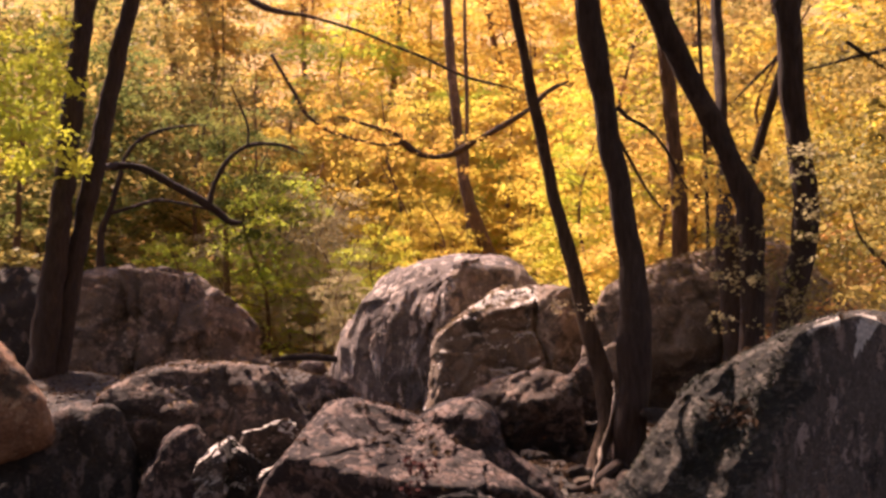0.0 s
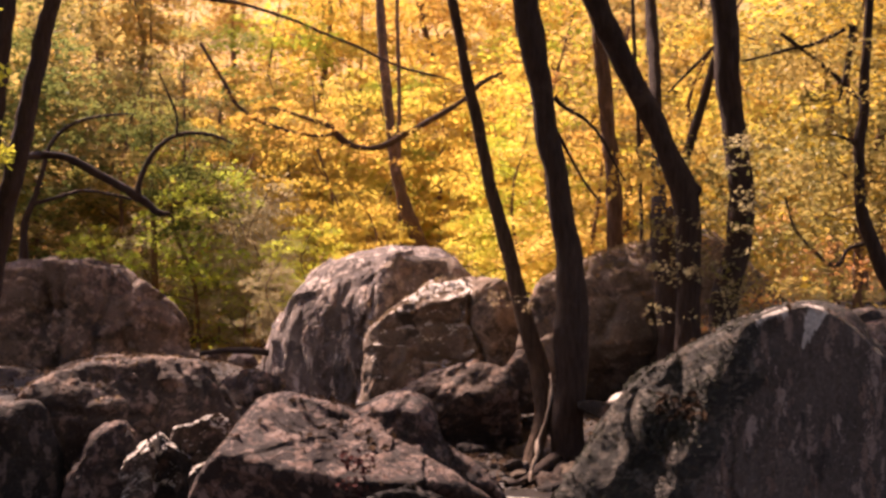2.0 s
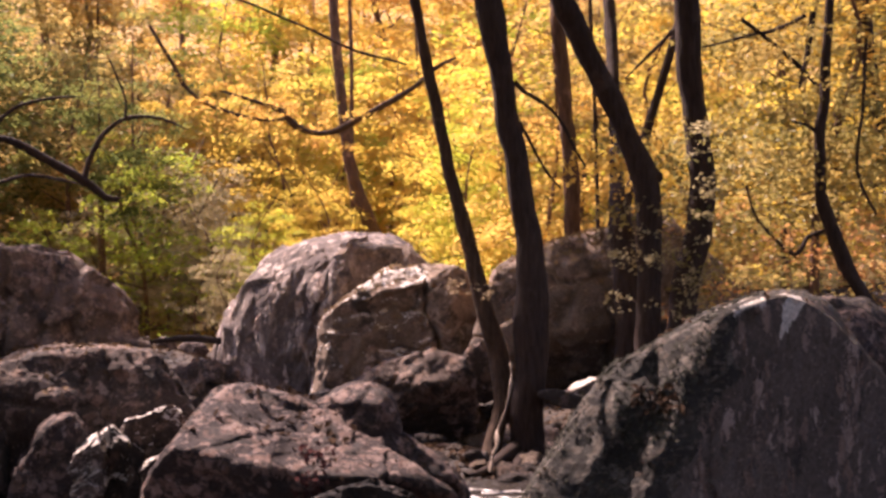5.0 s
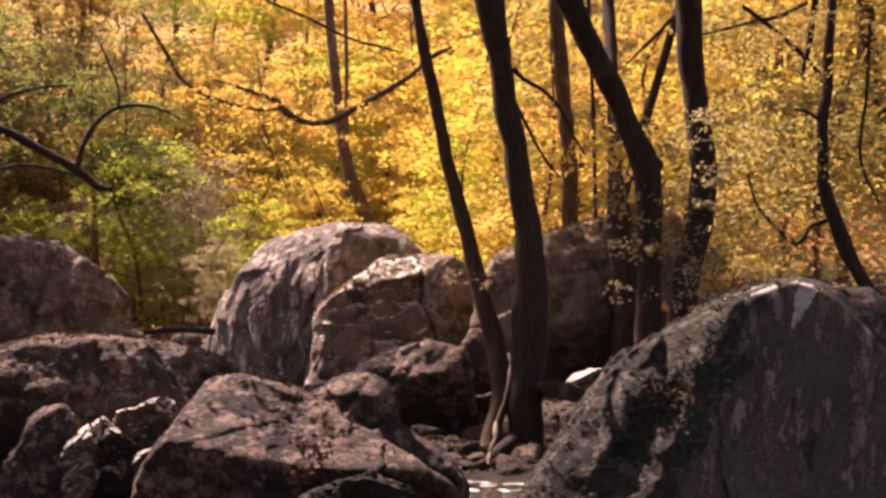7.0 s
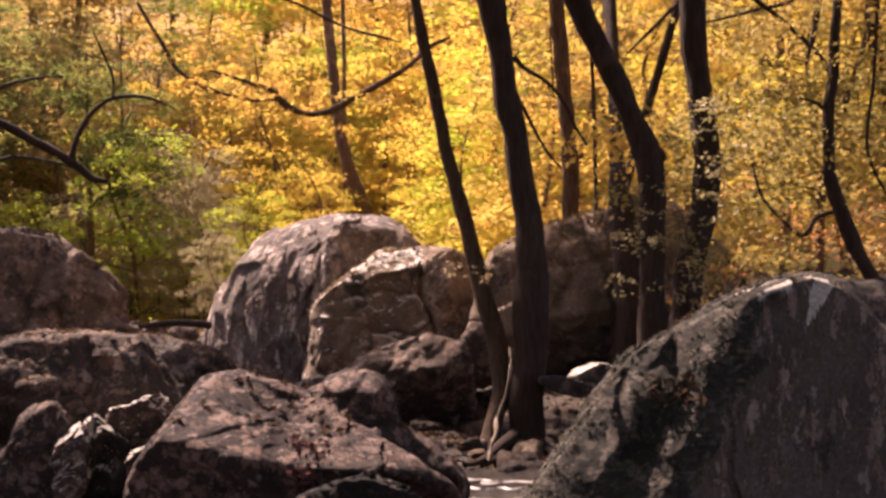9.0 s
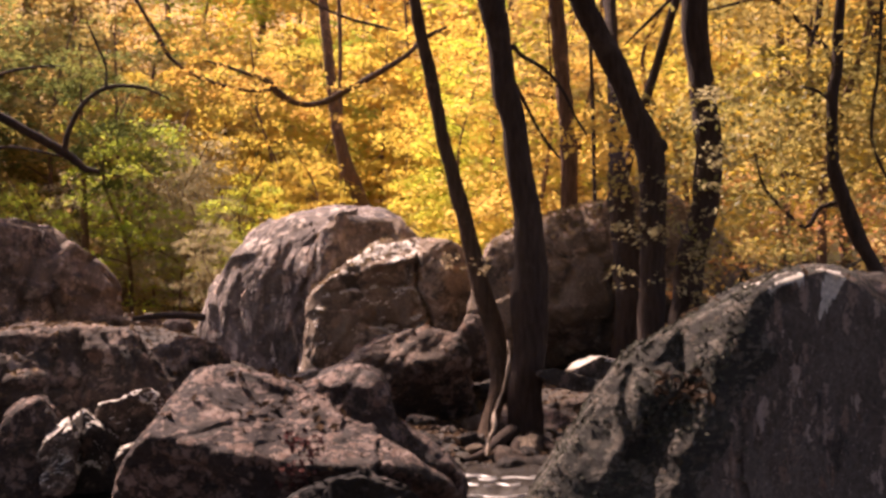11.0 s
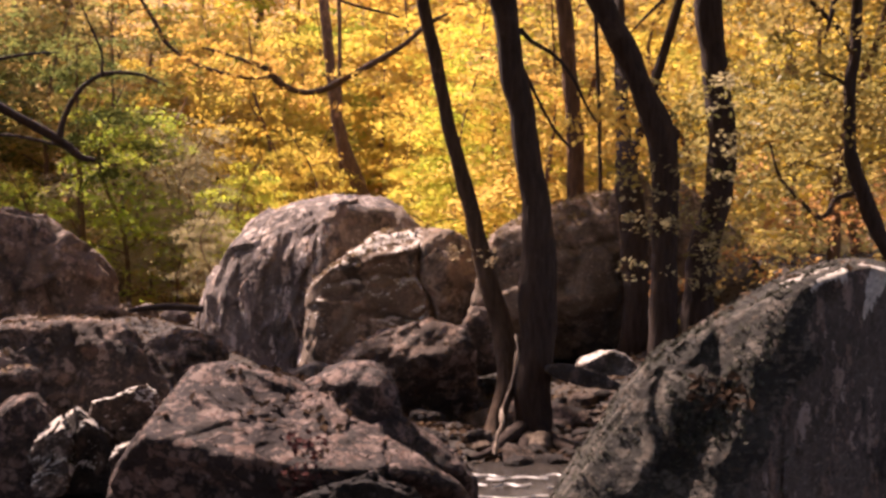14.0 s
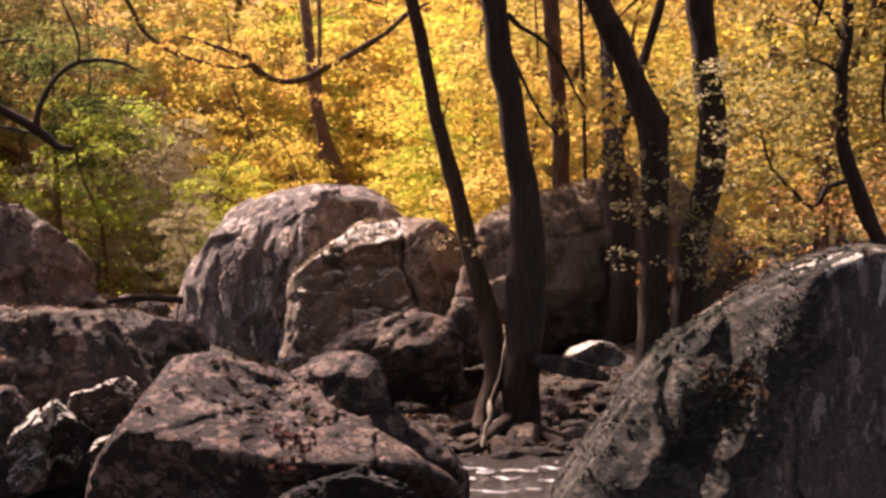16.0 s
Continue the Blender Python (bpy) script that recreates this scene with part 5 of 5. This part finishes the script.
def box_points(x, y, z, count, seed):
    r = np.random.default_rng(seed)
    return np.stack([r.uniform(*x, count), r.uniform(*y, count), r.uniform(*z, count)], 1)


front_tree, at = tree(FRONT_TRUNK, 11.5, BARK, GOLD, "slender dark-barked tree standing between the boulders", 101, lean=(0.05, 0.1))
for rows in (ROOT_A, ROOT_B, ROOT_C):
    limb_part("root", rows, BARK, front_tree, at, 8, 0.06, 0.2, 14)
limb_part("root", [(x, y, z, w * 0.85) for x, y, z, w in PALE_ROOT], STRIPPED, front_tree, at, 7, 0.02, 0.55, 15, "pale bare root against the trunk")
limb_part("branch", FRONT_LIMB, BARK, front_tree, at, 8, 0.08, 0.1, 1)
slim_tree, at = tree(SLIM_TRUNK, 10.0, BARK_BROWN, GOLD, "thin leaning brown tree with a crooked foot", 102, lean=(-0.05, 0.1), sprays=100)
# unseen limb and crown, added to shade the trunks on the right
limb_part("limb", [(0.5, 10.0, 4.2, 0.03), (0.45, 11.2, 4.9, 0.026), (0.35, 12.6, 5.3, 0.02), (0.4, 14.9, 5.7, 0.01)], BARK, slim_tree, at, 6, 0.2, 0.1, 51)
part("crown", crown_mesh("crown", [(0.3 - at[0], 13.3 - at[1], 5.7 - at[2], 0.8, 1.3, 0.45), (0.5 - at[0], 14.9 - at[1], 5.95 - at[2], 0.75, 0.9, 0.4)], 60, 90, 0.4, 0.1, 62), GOLD, slim_tree)
foliage(front_tree, front_tree.location, box_points((1.55, 2.6), (10.6, 11.8), (2.1, 2.5), 9, 21), AMBER, 40, 0.34, 0.075, 22, "orange leaf sprays")
knob_tree, at = tree(KNOB_TRUNK, 11.0, BARK, OLIVE, "crooked dark tree with a knob at its bend", 103, lean=(-0.1, 0.15), sprays=110)
limb_part("burl", BURL, BARK, knob_tree, at, 10, 0.02, 0.12, 16, "rounded burl at the bend")
foliage(knob_tree, at, box_points((2.35, 3.2), (10.2, 11.2), (1.75, 2.5), 9, 23), OLIVE, 34, 0.3, 0.07, 24, "olive leaf sprays")
leafy_tree, at = tree(LEAFY_TRUNK, 11.5, BARK, OLIVE, "upright dark tree with leafy shoots on its trunk", 104, sprays=110)
shoots = np.vstack([along(LEAFY_TRUNK[:5], 14, 0.07, 41, 0.12), [(2.86, 9.72, 2.4), (2.84, 9.7, 2.36), (2.86, 9.7, 1.98), (2.95, 9.7, 1.85), (2.88, 9.7, 1.5), (2.79, 9.7, 1.24), (2.74, 9.7, 1.2), (2.81, 9.7, 1.1), (2.7, 9.75, 1.05), (2.95, 9.75, 1.3)]])
shoots[:, 1] -= 0.14
foliage(leafy_tree, at, shoots, HAZEL, 24, 0.17, 0.05, 42, "pale leafy shoots", 0.6)
foliage(leafy_tree, at, along(LEAFY_TRUNK[:5], 14, 0.16, 43, 0.1), OLIVE, 22, 0.22, 0.055, 44, "olive leafy shoots", 0.6)
foliage(knob_tree, knob_tree.location, np.vstack([along(KNOB_TRUNK[:5], 12, 0.1, 45, 0.3) - (0, 0.14, 0), [(2.19, 9.7, 1.55), (2.24, 9.7, 1.39), (2.3, 9.7, 1.33), (2.18, 9.7, 1.06), (2.32, 9.7, 1.0), (2.4, 9.7, 1.75)]]), HAZEL, 18, 0.16, 0.05, 46, "pale leafy shoots", 0.6)
foliage(slim_tree, slim_tree.location, [(1.0, 9.62, 1.15), (1.12, 9.6, 1.14), (1.22, 9.6, 1.08), (0.95, 9.65, 1.1)], LITTER, 20, 0.13, 0.04, 47, "small leafy shoot", 0.5)
limb_part("branch", [(1.43, 9.9, 2.5, 0.014), (1.69, 10.3, 2.18, 0.013), (1.78, 10.3, 2.04, 0.012), (1.88, 10.3, 1.93, 0.008)], BARK, front_tree, front_tree.location, 7, 0.05, 0.1, 49)
tree(MAST_TRUNK, 12.0, BARK_WARM, GOLD, "straight brown tree behind the boulders", 105, sprays=110)
tree(REAR_TRUNK, 11.0, BARK, AMBER, "slim tree at the back of the boulders", 106, sprays=90)
tree(THIN_TRUNK, 8.0, BARK, GOLD, "very thin young tree", 107, sprays=40, limbs=4, reach=1.2, name="sapling")
tilt_tree, at = tree(TILT_TRUNK, 9.0, BARK, OLIVE, "thin tree tilted the other way", 108, sprays=60, limbs=4)
limb_part("branch", [(4.07, 14.4, 4.13, 0.03), (3.92, 14.4, 3.98, 0.025), (3.7, 14.4, 3.76, 0.02), (3.46, 14.4, 3.52, 0.01)], BARK, tilt_tree, at, 7, 0.1, 0.1, 50)
curvy_tree, at = tree(CURVY_TRUNK, 8.5, BARK, OLIVE, "thin winding tree on the bank", 109, sprays=90)
for rows in (RIGHT_LIMB, RIGHT_TWIG, RIGHT_STUB, RIGHT_HANGER, RIGHT_CURL, RIGHT_ARCH):
    limb_part("branch", rows, BARK, curvy_tree, at, 8, 0.06, 0.1, 2)
foliage(curvy_tree, at, box_points((3.1, 5.0), (9.6, 11.4), (0.95, 3.3), 76, 25), OLIVE, 58, 0.34, 0.052, 26, "olive and gold leaf sprays")
foliage(curvy_tree, at, box_points((3.0, 4.9), (9.8, 11.4), (0.8, 1.9), 26, 27), RUSSET, 56, 0.3, 0.05, 28, "rusty leaf sprays")
tree(EDGE_TRUNK, 11.0, BARK, OLIVE, "leaning tree on the bank", 110, sprays=110)
far_tree, at = tree(FAR_TRUNK, 14.0, BARK_WARM, GOLD, "brown tree that curves up behind the domed boulder", 111, sprays=140, limbs=5)
low_bough = limb_part("branch", BOUGH, BARK_BROWN, far_tree, at, 8, 0.1, 0.15, 3, "long sagging bough")
limb_part("fork", BOUGH_FORK, BARK_BROWN, low_bough, at, 8, 0.1, 0.15, 4)
foliage(far_tree, at, np.vstack([along(BOUGH, 26, 0.2, 29, 0.4), along(BOUGH_FORK, 30, 0.2, 30, 0.1)]), AMBER, 26, 0.35, 0.09, 31, "amber leaf sprays")
tree(FAR_THIN, 12.0, BARK_WARM, GOLD, "thin tree beside a thicker one", 112, sprays=60, limbs=4, name="sapling")
# its lobes lie out of view, placed for where their shade falls
left_a, at_a = tree(LEFT_TRUNK_A, 14.0, BARK, GOLD, "tall dark twin tree on the stream bank", 113, sprays=220, lean=(0.1, 0), lobes=[(-9.0, 19.5, 12.6, 2.4, 2.4, 2.2), (-7.4, 19.4, 9.6, 1.15, 1.0, 0.9)])
v, f = leaves(spray_points([(-5.35 + 0.5 * math.sin(k * 1.7), 15.4 + 0.3 * math.cos(k * 2.3), 2.9 + 0.075 * k) for k in range(24)], np.random.default_rng(9), 80, 0.42, 0.2), 0.1, np.random.default_rng(10), 0.8)
part("foliage", mesh_of("foliage", v - np.array(at_a), f, False), LIME, left_a, "bright yellow-green leaves")["kind"] = "stuff"
# dense unseen crown added to darken the gap and the dome's lower side
part("crown", crown_mesh("crown", [(-5.25 - at_a[0], 17.5 - at_a[1], 8.7 - at_a[2], 1.15, 0.95, 0.7), (-5.8 - at_a[0], 20.1 - at_a[1], 8.9 - at_a[2], 0.7, 0.6, 0.4)], 60, 80, 0.5, 0.12, 61), GOLD, left_a)
# lobes above the view, shifted to steer their shadow off the dome
left_b, at = tree(LEFT_TRUNK_B, 13.0, BARK, GOLD, "tall dark leaning twin tree with a bent bough", 114, sprays=190, lean=(0.15, 0.1), lobes=[(0.4, 21.6, 12.8, 2.4, 2.4, 2.0), (-1.2, 18.7, 8.6, 1.0, 1.2, 0.9)])
bent = limb_part("branch", BENT_BRANCH, BARK, left_b, at, 10, 0.08, 0.12, 5, "bent bare bough")
limb_part("hook", HOOK_BRANCH, BARK, bent, at, 8, 0.06, 0.1, 6)
limb_part("twig", HOOK_TWIG, BARK, bent, at, 6, 0.06, 0.1, 7)
limb_part("branch", [(-4.15, 16.75, 6.4, 0.06), (-3.2, 16.3, 5.7, 0.052), (-2.4, 15.8, 5.0, 0.047)] + [(x, y, z, w * 0.7) for x, y, z, w in DIAG_BRANCH], BARK_BROWN, left_b, at, 8, 0.1, 0.1, 8, "thin bare bough")
snag = thing("sapling", SNAG_STEM[0][:3], "bare crooked young tree behind a boulder", "sapling")
snag.location.z = float(ground_height(SNAG_STEM[0][0], SNAG_STEM[0][1]))
limb_part("trunk", [(SNAG_STEM[0][0], SNAG_STEM[0][1], -0.3, 0.1)] + SNAG_STEM, BARK, snag, snag.location, 8, 0.1, 0.1, 9)
limb_part("branch", SNAG_TWIG, BARK, snag, snag.location, 8, 0.1, 0.1, 10)
for n, (rows, top, leaf) in enumerate(((SAPLING_A, 6.5, GREEN), (SAPLING_B, 5.5, GOLD), (SAPLING_C, 5.0, GREEN), (SAPLING_D, 6.0, GREEN))):
    low_crown = [(-3.5, 23.6, 3.0, 1.15, 0.9, 0.85), (-4.3, 24.0, 4.4, 0.9, 0.9, 0.6)] if rows is SAPLING_C else None
    tree(rows, top, BARK_WARM, leaf, "young tree in the wood with a thin stem", 120 + n, lobes=low_crown, sprays=100 if low_crown else 46, per_spray=50, limbs=4, reach=1.4, sides=8, name="sapling")

fallen = thing("log", LOG[2][:3], "thin fallen log lying across rubble", "log")
limb_part("stem", LOG, BARK, fallen, LOG[2][:3], 10, 0.06, 0.15, 11)
sprig = thing("twig", TWIG[0][:3], "bare upright twig in front of a boulder", "twig")
sprig.location.z = 0.1
limb_part("stem", [(2.46, 9.95, 0.0, 0.014)] + TWIG, DEADWOOD, sprig, sprig.location, 6, 0.06, 0.1, 12)
limb_part("fork", TWIG_FORK, DEADWOOD, sprig, sprig.location, 6, 0.06, 0.1, 13)

# ---- the wood behind: a few grown trees, repeated ----
stock = []
for n, (height, low, rad, sprays, per, spray, size) in enumerate((
        (9.0, 1.2, 2.4, 90, 78, 0.9, 0.165), (11.0, 2.2, 2.7, 95, 78, 1.0, 0.175), (6.5, 0.5, 1.9, 75, 82, 0.75, 0.135),
        (13.0, 3.0, 3.0, 100, 78, 1.1, 0.175), (4.2, 0.3, 1.5, 60, 82, 0.6, 0.095), (8.0, 0.8, 2.6, 85, 82, 1.0, 0.165))):
    r = np.random.default_rng(200 + n)
    rows = [(0, 0, -0.3, 0.012 * height), (r.normal(0, 0.1), r.normal(0, 0.1), height * 0.3, 0.0095 * height),
            (r.normal(0, 0.25), r.normal(0, 0.25), height * 0.65, 0.006 * height), (r.normal(0, 0.35), r.normal(0, 0.3), height, 0.012)]
    base = thing("tree", (0, 0, 0), "autumn tree with layered leaf sprays in the wood", "tree", "trees of the wood")
    limb_part("trunk", rows, BARK_WARM, base, (0, 0, 0), 8, 0.3, 0.08, n)
    for p in limbs_of(spline(rows, 0.6), 9, rad * 0.9, r, 0.25, 0.35):
        limb_part("limb", p, BARK_WARM, base, (0, 0, 0), 5, 0.4, 0.05, n)
    mid = (low + height) / 2
    part("crown", crown_mesh("crown", [(0, 0, mid - 0.2 * (height - low), rad, rad, (height - low) * 0.32), (0.2, 0.1, mid + 0.22 * (height - low), rad * 0.75, rad * 0.75, (height - low) * 0.3)],
                             sprays, per, spray, size, 300 + n, 0.32), GOLD, base)
    stock.append(base)


def plant(kind, x, y, leaf, scale=1.0, sink=0.0):
    turn = float(rng.uniform(0, 360))
    ob = stock[kind] if kind not in used else copy_thing(stock[kind], pose(0, 0, 0))
    used.add(kind)
    ob.matrix_basis = pose(x, y, float(ground_height(x, y)) - sink, 0, 0, turn) @ Matrix.Diagonal((scale, scale, scale, 1))
    for child in ob.children:
        if child.name.startswith("crown"):
            child.material_slots[0].link = "OBJECT"
            child.material_slots[0].material = leaf


used = set()
PALE_BUSH = (-2.27, 25.00)
# green trees at the left of the level wood
for kind, x, y, leaf in ((0, -8.0, 29.5, OLIVE), (2, -4.6, 31.0, OLIVE), (2, -9.4, 28.0, GREEN), (4, -3.4, 24.0, LIME), (5, -8.2, 26.0, GREEN), (2, -5.6, 28.0, OLIVE), (0, -8.5, 21.5, OLIVE), (4, -2.6, 27.0, HAZEL)):
    plant(kind, x, y, leaf)
# golden trees behind the domed boulder
for kind, x, y, leaf in ((2, 3.4, 28.5, GOLD), (2, 4.6, 21.5, OLIVE), (2, 0.2, 30.0, GOLD), (2, -2.4, 31.5, GOLD), (2, 5.0, 28.5, AMBER), (4, 2.5, 21.0, GOLD), (4, 3.2, 18.5, AMBER), (2, 3.5, 24.0, LIME), (0, -3.0, 35.5, LIME), (2, 6.2, 26.0, GOLD), (2, -1.0, 33.0, AMBER), (4, -1.2, 27.5, GOLD)):
    plant(kind, x, y, leaf)
for x, y, leaf, scale in ((-0.2, 20.4, GOLD, 0.5), (-1.0, 22.6, LIME, 0.65), (2.3, 22.0, LIME, 0.65), (0.1, 27.4, AMBER, 0.85), (3.7, 23.5, GOLD, 0.75), (-0.4, 25.6, GOLD, 0.8), (2.4, 26.5, GOLD, 0.9)):
    plant(4, x, y, leaf, scale)
for x, y, leaf, scale in ((-3.2, 25.6, HAZEL, 0.6), (-4.3, 25.2, HAZEL, 0.7), (-1.9, 26.2, HAZEL, 0.6), (-5.4, 23.4, LIME, 0.6), (-1.6, 20.6, HAZEL, 0.4), (-4.6, 25.0, OLIVE, 0.5), (-2.5, 23.6, HAZEL, 0.6)):
    plant(4, x, y, leaf, scale)
plant(4, PALE_BUSH[0], PALE_BUSH[1], HAZEL, 0.8)
plant(4, PALE_BUSH[0] - 0.6, PALE_BUSH[1] + 1.2, HAZEL, 0.9)
# low golden growth between the trunks
for kind, x, y, leaf, scale in ((5, -1.6, 30.5, AMBER, 0.8), (5, 1.8, 31.0, GOLD, 0.85), (2, 3.9, 31.5, GOLD, 1.0), (5, 6.4, 31.0, GOLD, 0.8), (2, 0.6, 33.5, LIME, 1.1), (5, -3.8, 33.0, AMBER, 0.9), (2, 8.4, 29.0, GOLD, 1.0),
                                (5, 2.6, 36.0, GOLD, 1.0), (5, -0.4, 37.5, GOLD, 1.1), (5, 5.4, 36.0, AMBER, 1.0), (5, 8.6, 35.0, GOLD, 1.0), (2, 2.9, 25.5, LIME, 0.7)):
    plant(kind, x, y, leaf, scale)
# olive trees on the right bank
for kind, x, y, leaf in ((4, 5.4, 13.5, OLIVE), (2, 6.9, 16.0, GOLD), (4, 4.9, 16.5, AMBER), (4, 4.6, 11.6, OLIVE), (0, 7.8, 20.5, GOLD), (4, 6.2, 11.6, AMBER), (2, 9.6, 24.0, GOLD)):
    plant(kind, x, y, leaf)
# darker trees on the far side of the twin trunks
for kind, x, y, leaf, scale in ((0, -11.5, 31.5, OLIVE, 1.0), (1, -9.4, 34.0, GREEN, 1.0), (0, -13.5, 36.0, OLIVE, 1.1), (1, -7.6, 37.5, OLIVE, 1.0), (0, -15.5, 33.0, GREEN, 1.0), (0, -6.6, 32.5, OLIVE, 0.8)):
    plant(kind, x, y, leaf, scale)
# rows of trees up the hill
for row, (y, gap) in enumerate(((34, 2.9), (39, 3.3), (46, 4.0), (55, 5.0), (66, 6.0))):
    half = 0.42 * y + 3
    x = -half
    while x < half:
        px, py = x + float(rng.uniform(-1, 1)), y + float(rng.uniform(-2.5, 2.5))
        leaf = ((OLIVE, GOLD, OLIVE, OLIVE) if px > 0.16 * y else (GOLD, GOLD, GOLD, AMBER) if px > 0.02 * y else (AMBER, GOLD, AMBER, GOLD) if px > -0.16 * y else (OLIVE, OLIVE, GREEN, AMBER))[int(rng.integers(4))]
        plant(((2, 0, 5, 2, 0) if row < 1 else (0, 1, 5, 3, 2))[int(rng.integers(5))], px, py, leaf, float(rng.uniform(0.8, 1.1) if row < 1 else rng.uniform(0.85, 1.25)))
        x += gap * float(rng.uniform(0.8, 1.2))

# unseen trees added beside and behind the camera, to shade the stream
for kind, x, y in ((3, -10.5, 8.5), (1, -11.0, 5.0), (3, -11.5, 12.5), (1, -7.5, 3.0), (3, -12.5, 9.5), (3, -7.0, 0.5), (1, 8.0, 5.0), (3, 9.5, 10.0), (3, 7.0, -1.5),
                   (1, -4.0, -5.0), (3, 0.5, -7.0), (1, 4.5, -5.5), (3, -11.0, 2.0), (3, -14.0, 15.0), (1, -11.0, 17.0), (3, 12.0, 15.0)):
    plant(kind, x, y, (GOLD, OLIVE)[kind == 1], 1.1)

# unseen trees added over the path and near bank, to cut the sky light
for kind, x, y, scale in ((3, -3.4, 1.2, 1.25), (3, 3.4, 1.4, 1.3), (1, 4.6, 3.6, 1.45), (3, 0.2, -3.2, 1.4), (1, -5.6, 3.8, 1.35), (1, 2.6, -2.4, 1.4), (1, -2.6, -2.2, 1.4),
                          (3, -6.4, -2.6, 1.3), (1, -8.4, 6.2, 1.2)):
    plant(kind, x, y, GREEN, scale)

# ---- leaf litter and lichen ----
r = np.random.default_rng(77)
px, py = r.uniform(-6, 7, 36000), 3 + 27 * r.uniform(0, 1, 36000) ** 1.3
qx, qy = r.uniform(0.2, 2.8, 1500), r.uniform(8.3, 12.0, 1500)
px, py = np.append(px, qx), np.append(py, qy)
v, f = leaves(np.stack([px, py, ground_height(px, py) + r.uniform(0.005, 0.045, 37500)], 1), 0.06, r, 0.35, 0.6)
litter = part("leaf_litter", mesh_of("leaf_litter", v, f, False), FALLEN)
tagged(litter, "dry brown leaves scattered over the ground", "leaf litter", kind="stuff")


def on_rock(ob, count, size, seed, material, name, label, pick, flat=0.5, lift=0.012):
    """Leaves or crusts that lie on a boulder wherever pick(place, normal) says."""
    r = np.random.default_rng(seed)
    me = ob.data
    co, no = np.empty(len(me.vertices) * 3, np.float32), np.empty(len(me.vertices) * 3, np.float32)
    me.vertices.foreach_get("co", co)
    me.vertices.foreach_get("normal", no)
    co, no = co.reshape(-1, 3), no.reshape(-1, 3)
    keep = np.flatnonzero(pick(co, no))
    chosen = r.choice(keep, count)
    n = no[chosen] + r.normal(0, flat, (count, 3))
    n /= np.linalg.norm(n, axis=1, keepdims=True)
    stray = r.normal(0, max(size * 0.5, 0.012), (count, 3))
    stray -= no[chosen] * (stray * no[chosen]).sum(1, keepdims=True)
    c = co[chosen] + no[chosen] * lift + stray
    a = np.cross(n, r.normal(0, 1, (count, 3)))
    a /= np.linalg.norm(a, axis=1, keepdims=True)
    s = np.cross(n, a)
    length = size * r.uniform(0.5, 1.4, (count, 1))
    v = np.stack([c - a * length / 2, c + s * length * 0.32 + n * length * 0.12, c + a * length / 2, c - s * length * 0.32 + n * length * 0.12], 1).reshape(-1, 3)
    b = np.arange(count)[:, None] * 4
    cover = part(name, mesh_of(name, v, np.concatenate([b + (0, 1, 2), b + (0, 2, 3)], 0), False), material, ob, label)
    return tagged(cover, kind="stuff")


def patchy(p, many, level):
    return np.array([noise.noise(Vector(q) * many) > level for q in p])


on_rock(b_right, 2400, 0.018, 501, CRUST, "lichen", "crusty grey-green rock lichen", lambda p, n: (n[:, 0] < -0.2) & (n[:, 2] > 0.0) & (n[:, 1] < 0.5) & patchy(p, 6.0, -0.05), 0.4, 0.003)
on_rock(b_right, 46, 0.034, 502, FALLEN, "leaves", "small heap of dry fallen leaves", lambda p, n: (np.abs(p[:, 0] + 0.36) < 0.08) & (np.abs(p[:, 2] - 0.28) < 0.035) & (n[:, 1] < 0))
on_rock(b_right, 30, 0.03, 509, FALLEN, "leaves", "dry fallen leaves", lambda p, n: n[:, 2] > 0.8)
# pale leaves laid here to lighten the sunlit ledge top
on_rock(b_ledge, 700, 0.055, 503, LITTER, "leaves", "pale fallen leaves", lambda p, n: (n[:, 2] > 0.6) & (p[:, 0] < 0.15) & patchy(p, 4.0, -0.1))
on_rock(b_back, 500, 0.07, 504, LITTER, "leaves", "pale fallen leaves", lambda p, n: n[:, 2] > 0.7)
on_rock(b_left, 160, 0.05, 505, FALLEN, "leaves", "dry fallen leaves", lambda p, n: n[:, 2] > 0.8)
RUST = leaf_material("rust_leaf", [(0.0, (0.03, 0.015, 0.015)), (0.5, (0.06, 0.024, 0.022)), (1.0, (0.085, 0.045, 0.04))], 0.1, 0.0)
on_rock(b_mid, 90, 0.035, 507, RUST, "leaves", "small heap of dark red leaves", lambda p, n: (np.abs(p[:, 0] - 0.06) < 0.09) & (np.abs(p[:, 2] - 0.1) < 0.12) & (n[:, 1] < 0))
on_rock(b_mid, 120, 0.05, 506, FALLEN, "leaves", "dry fallen leaves", lambda p, n: n[:, 2] > 0.85)
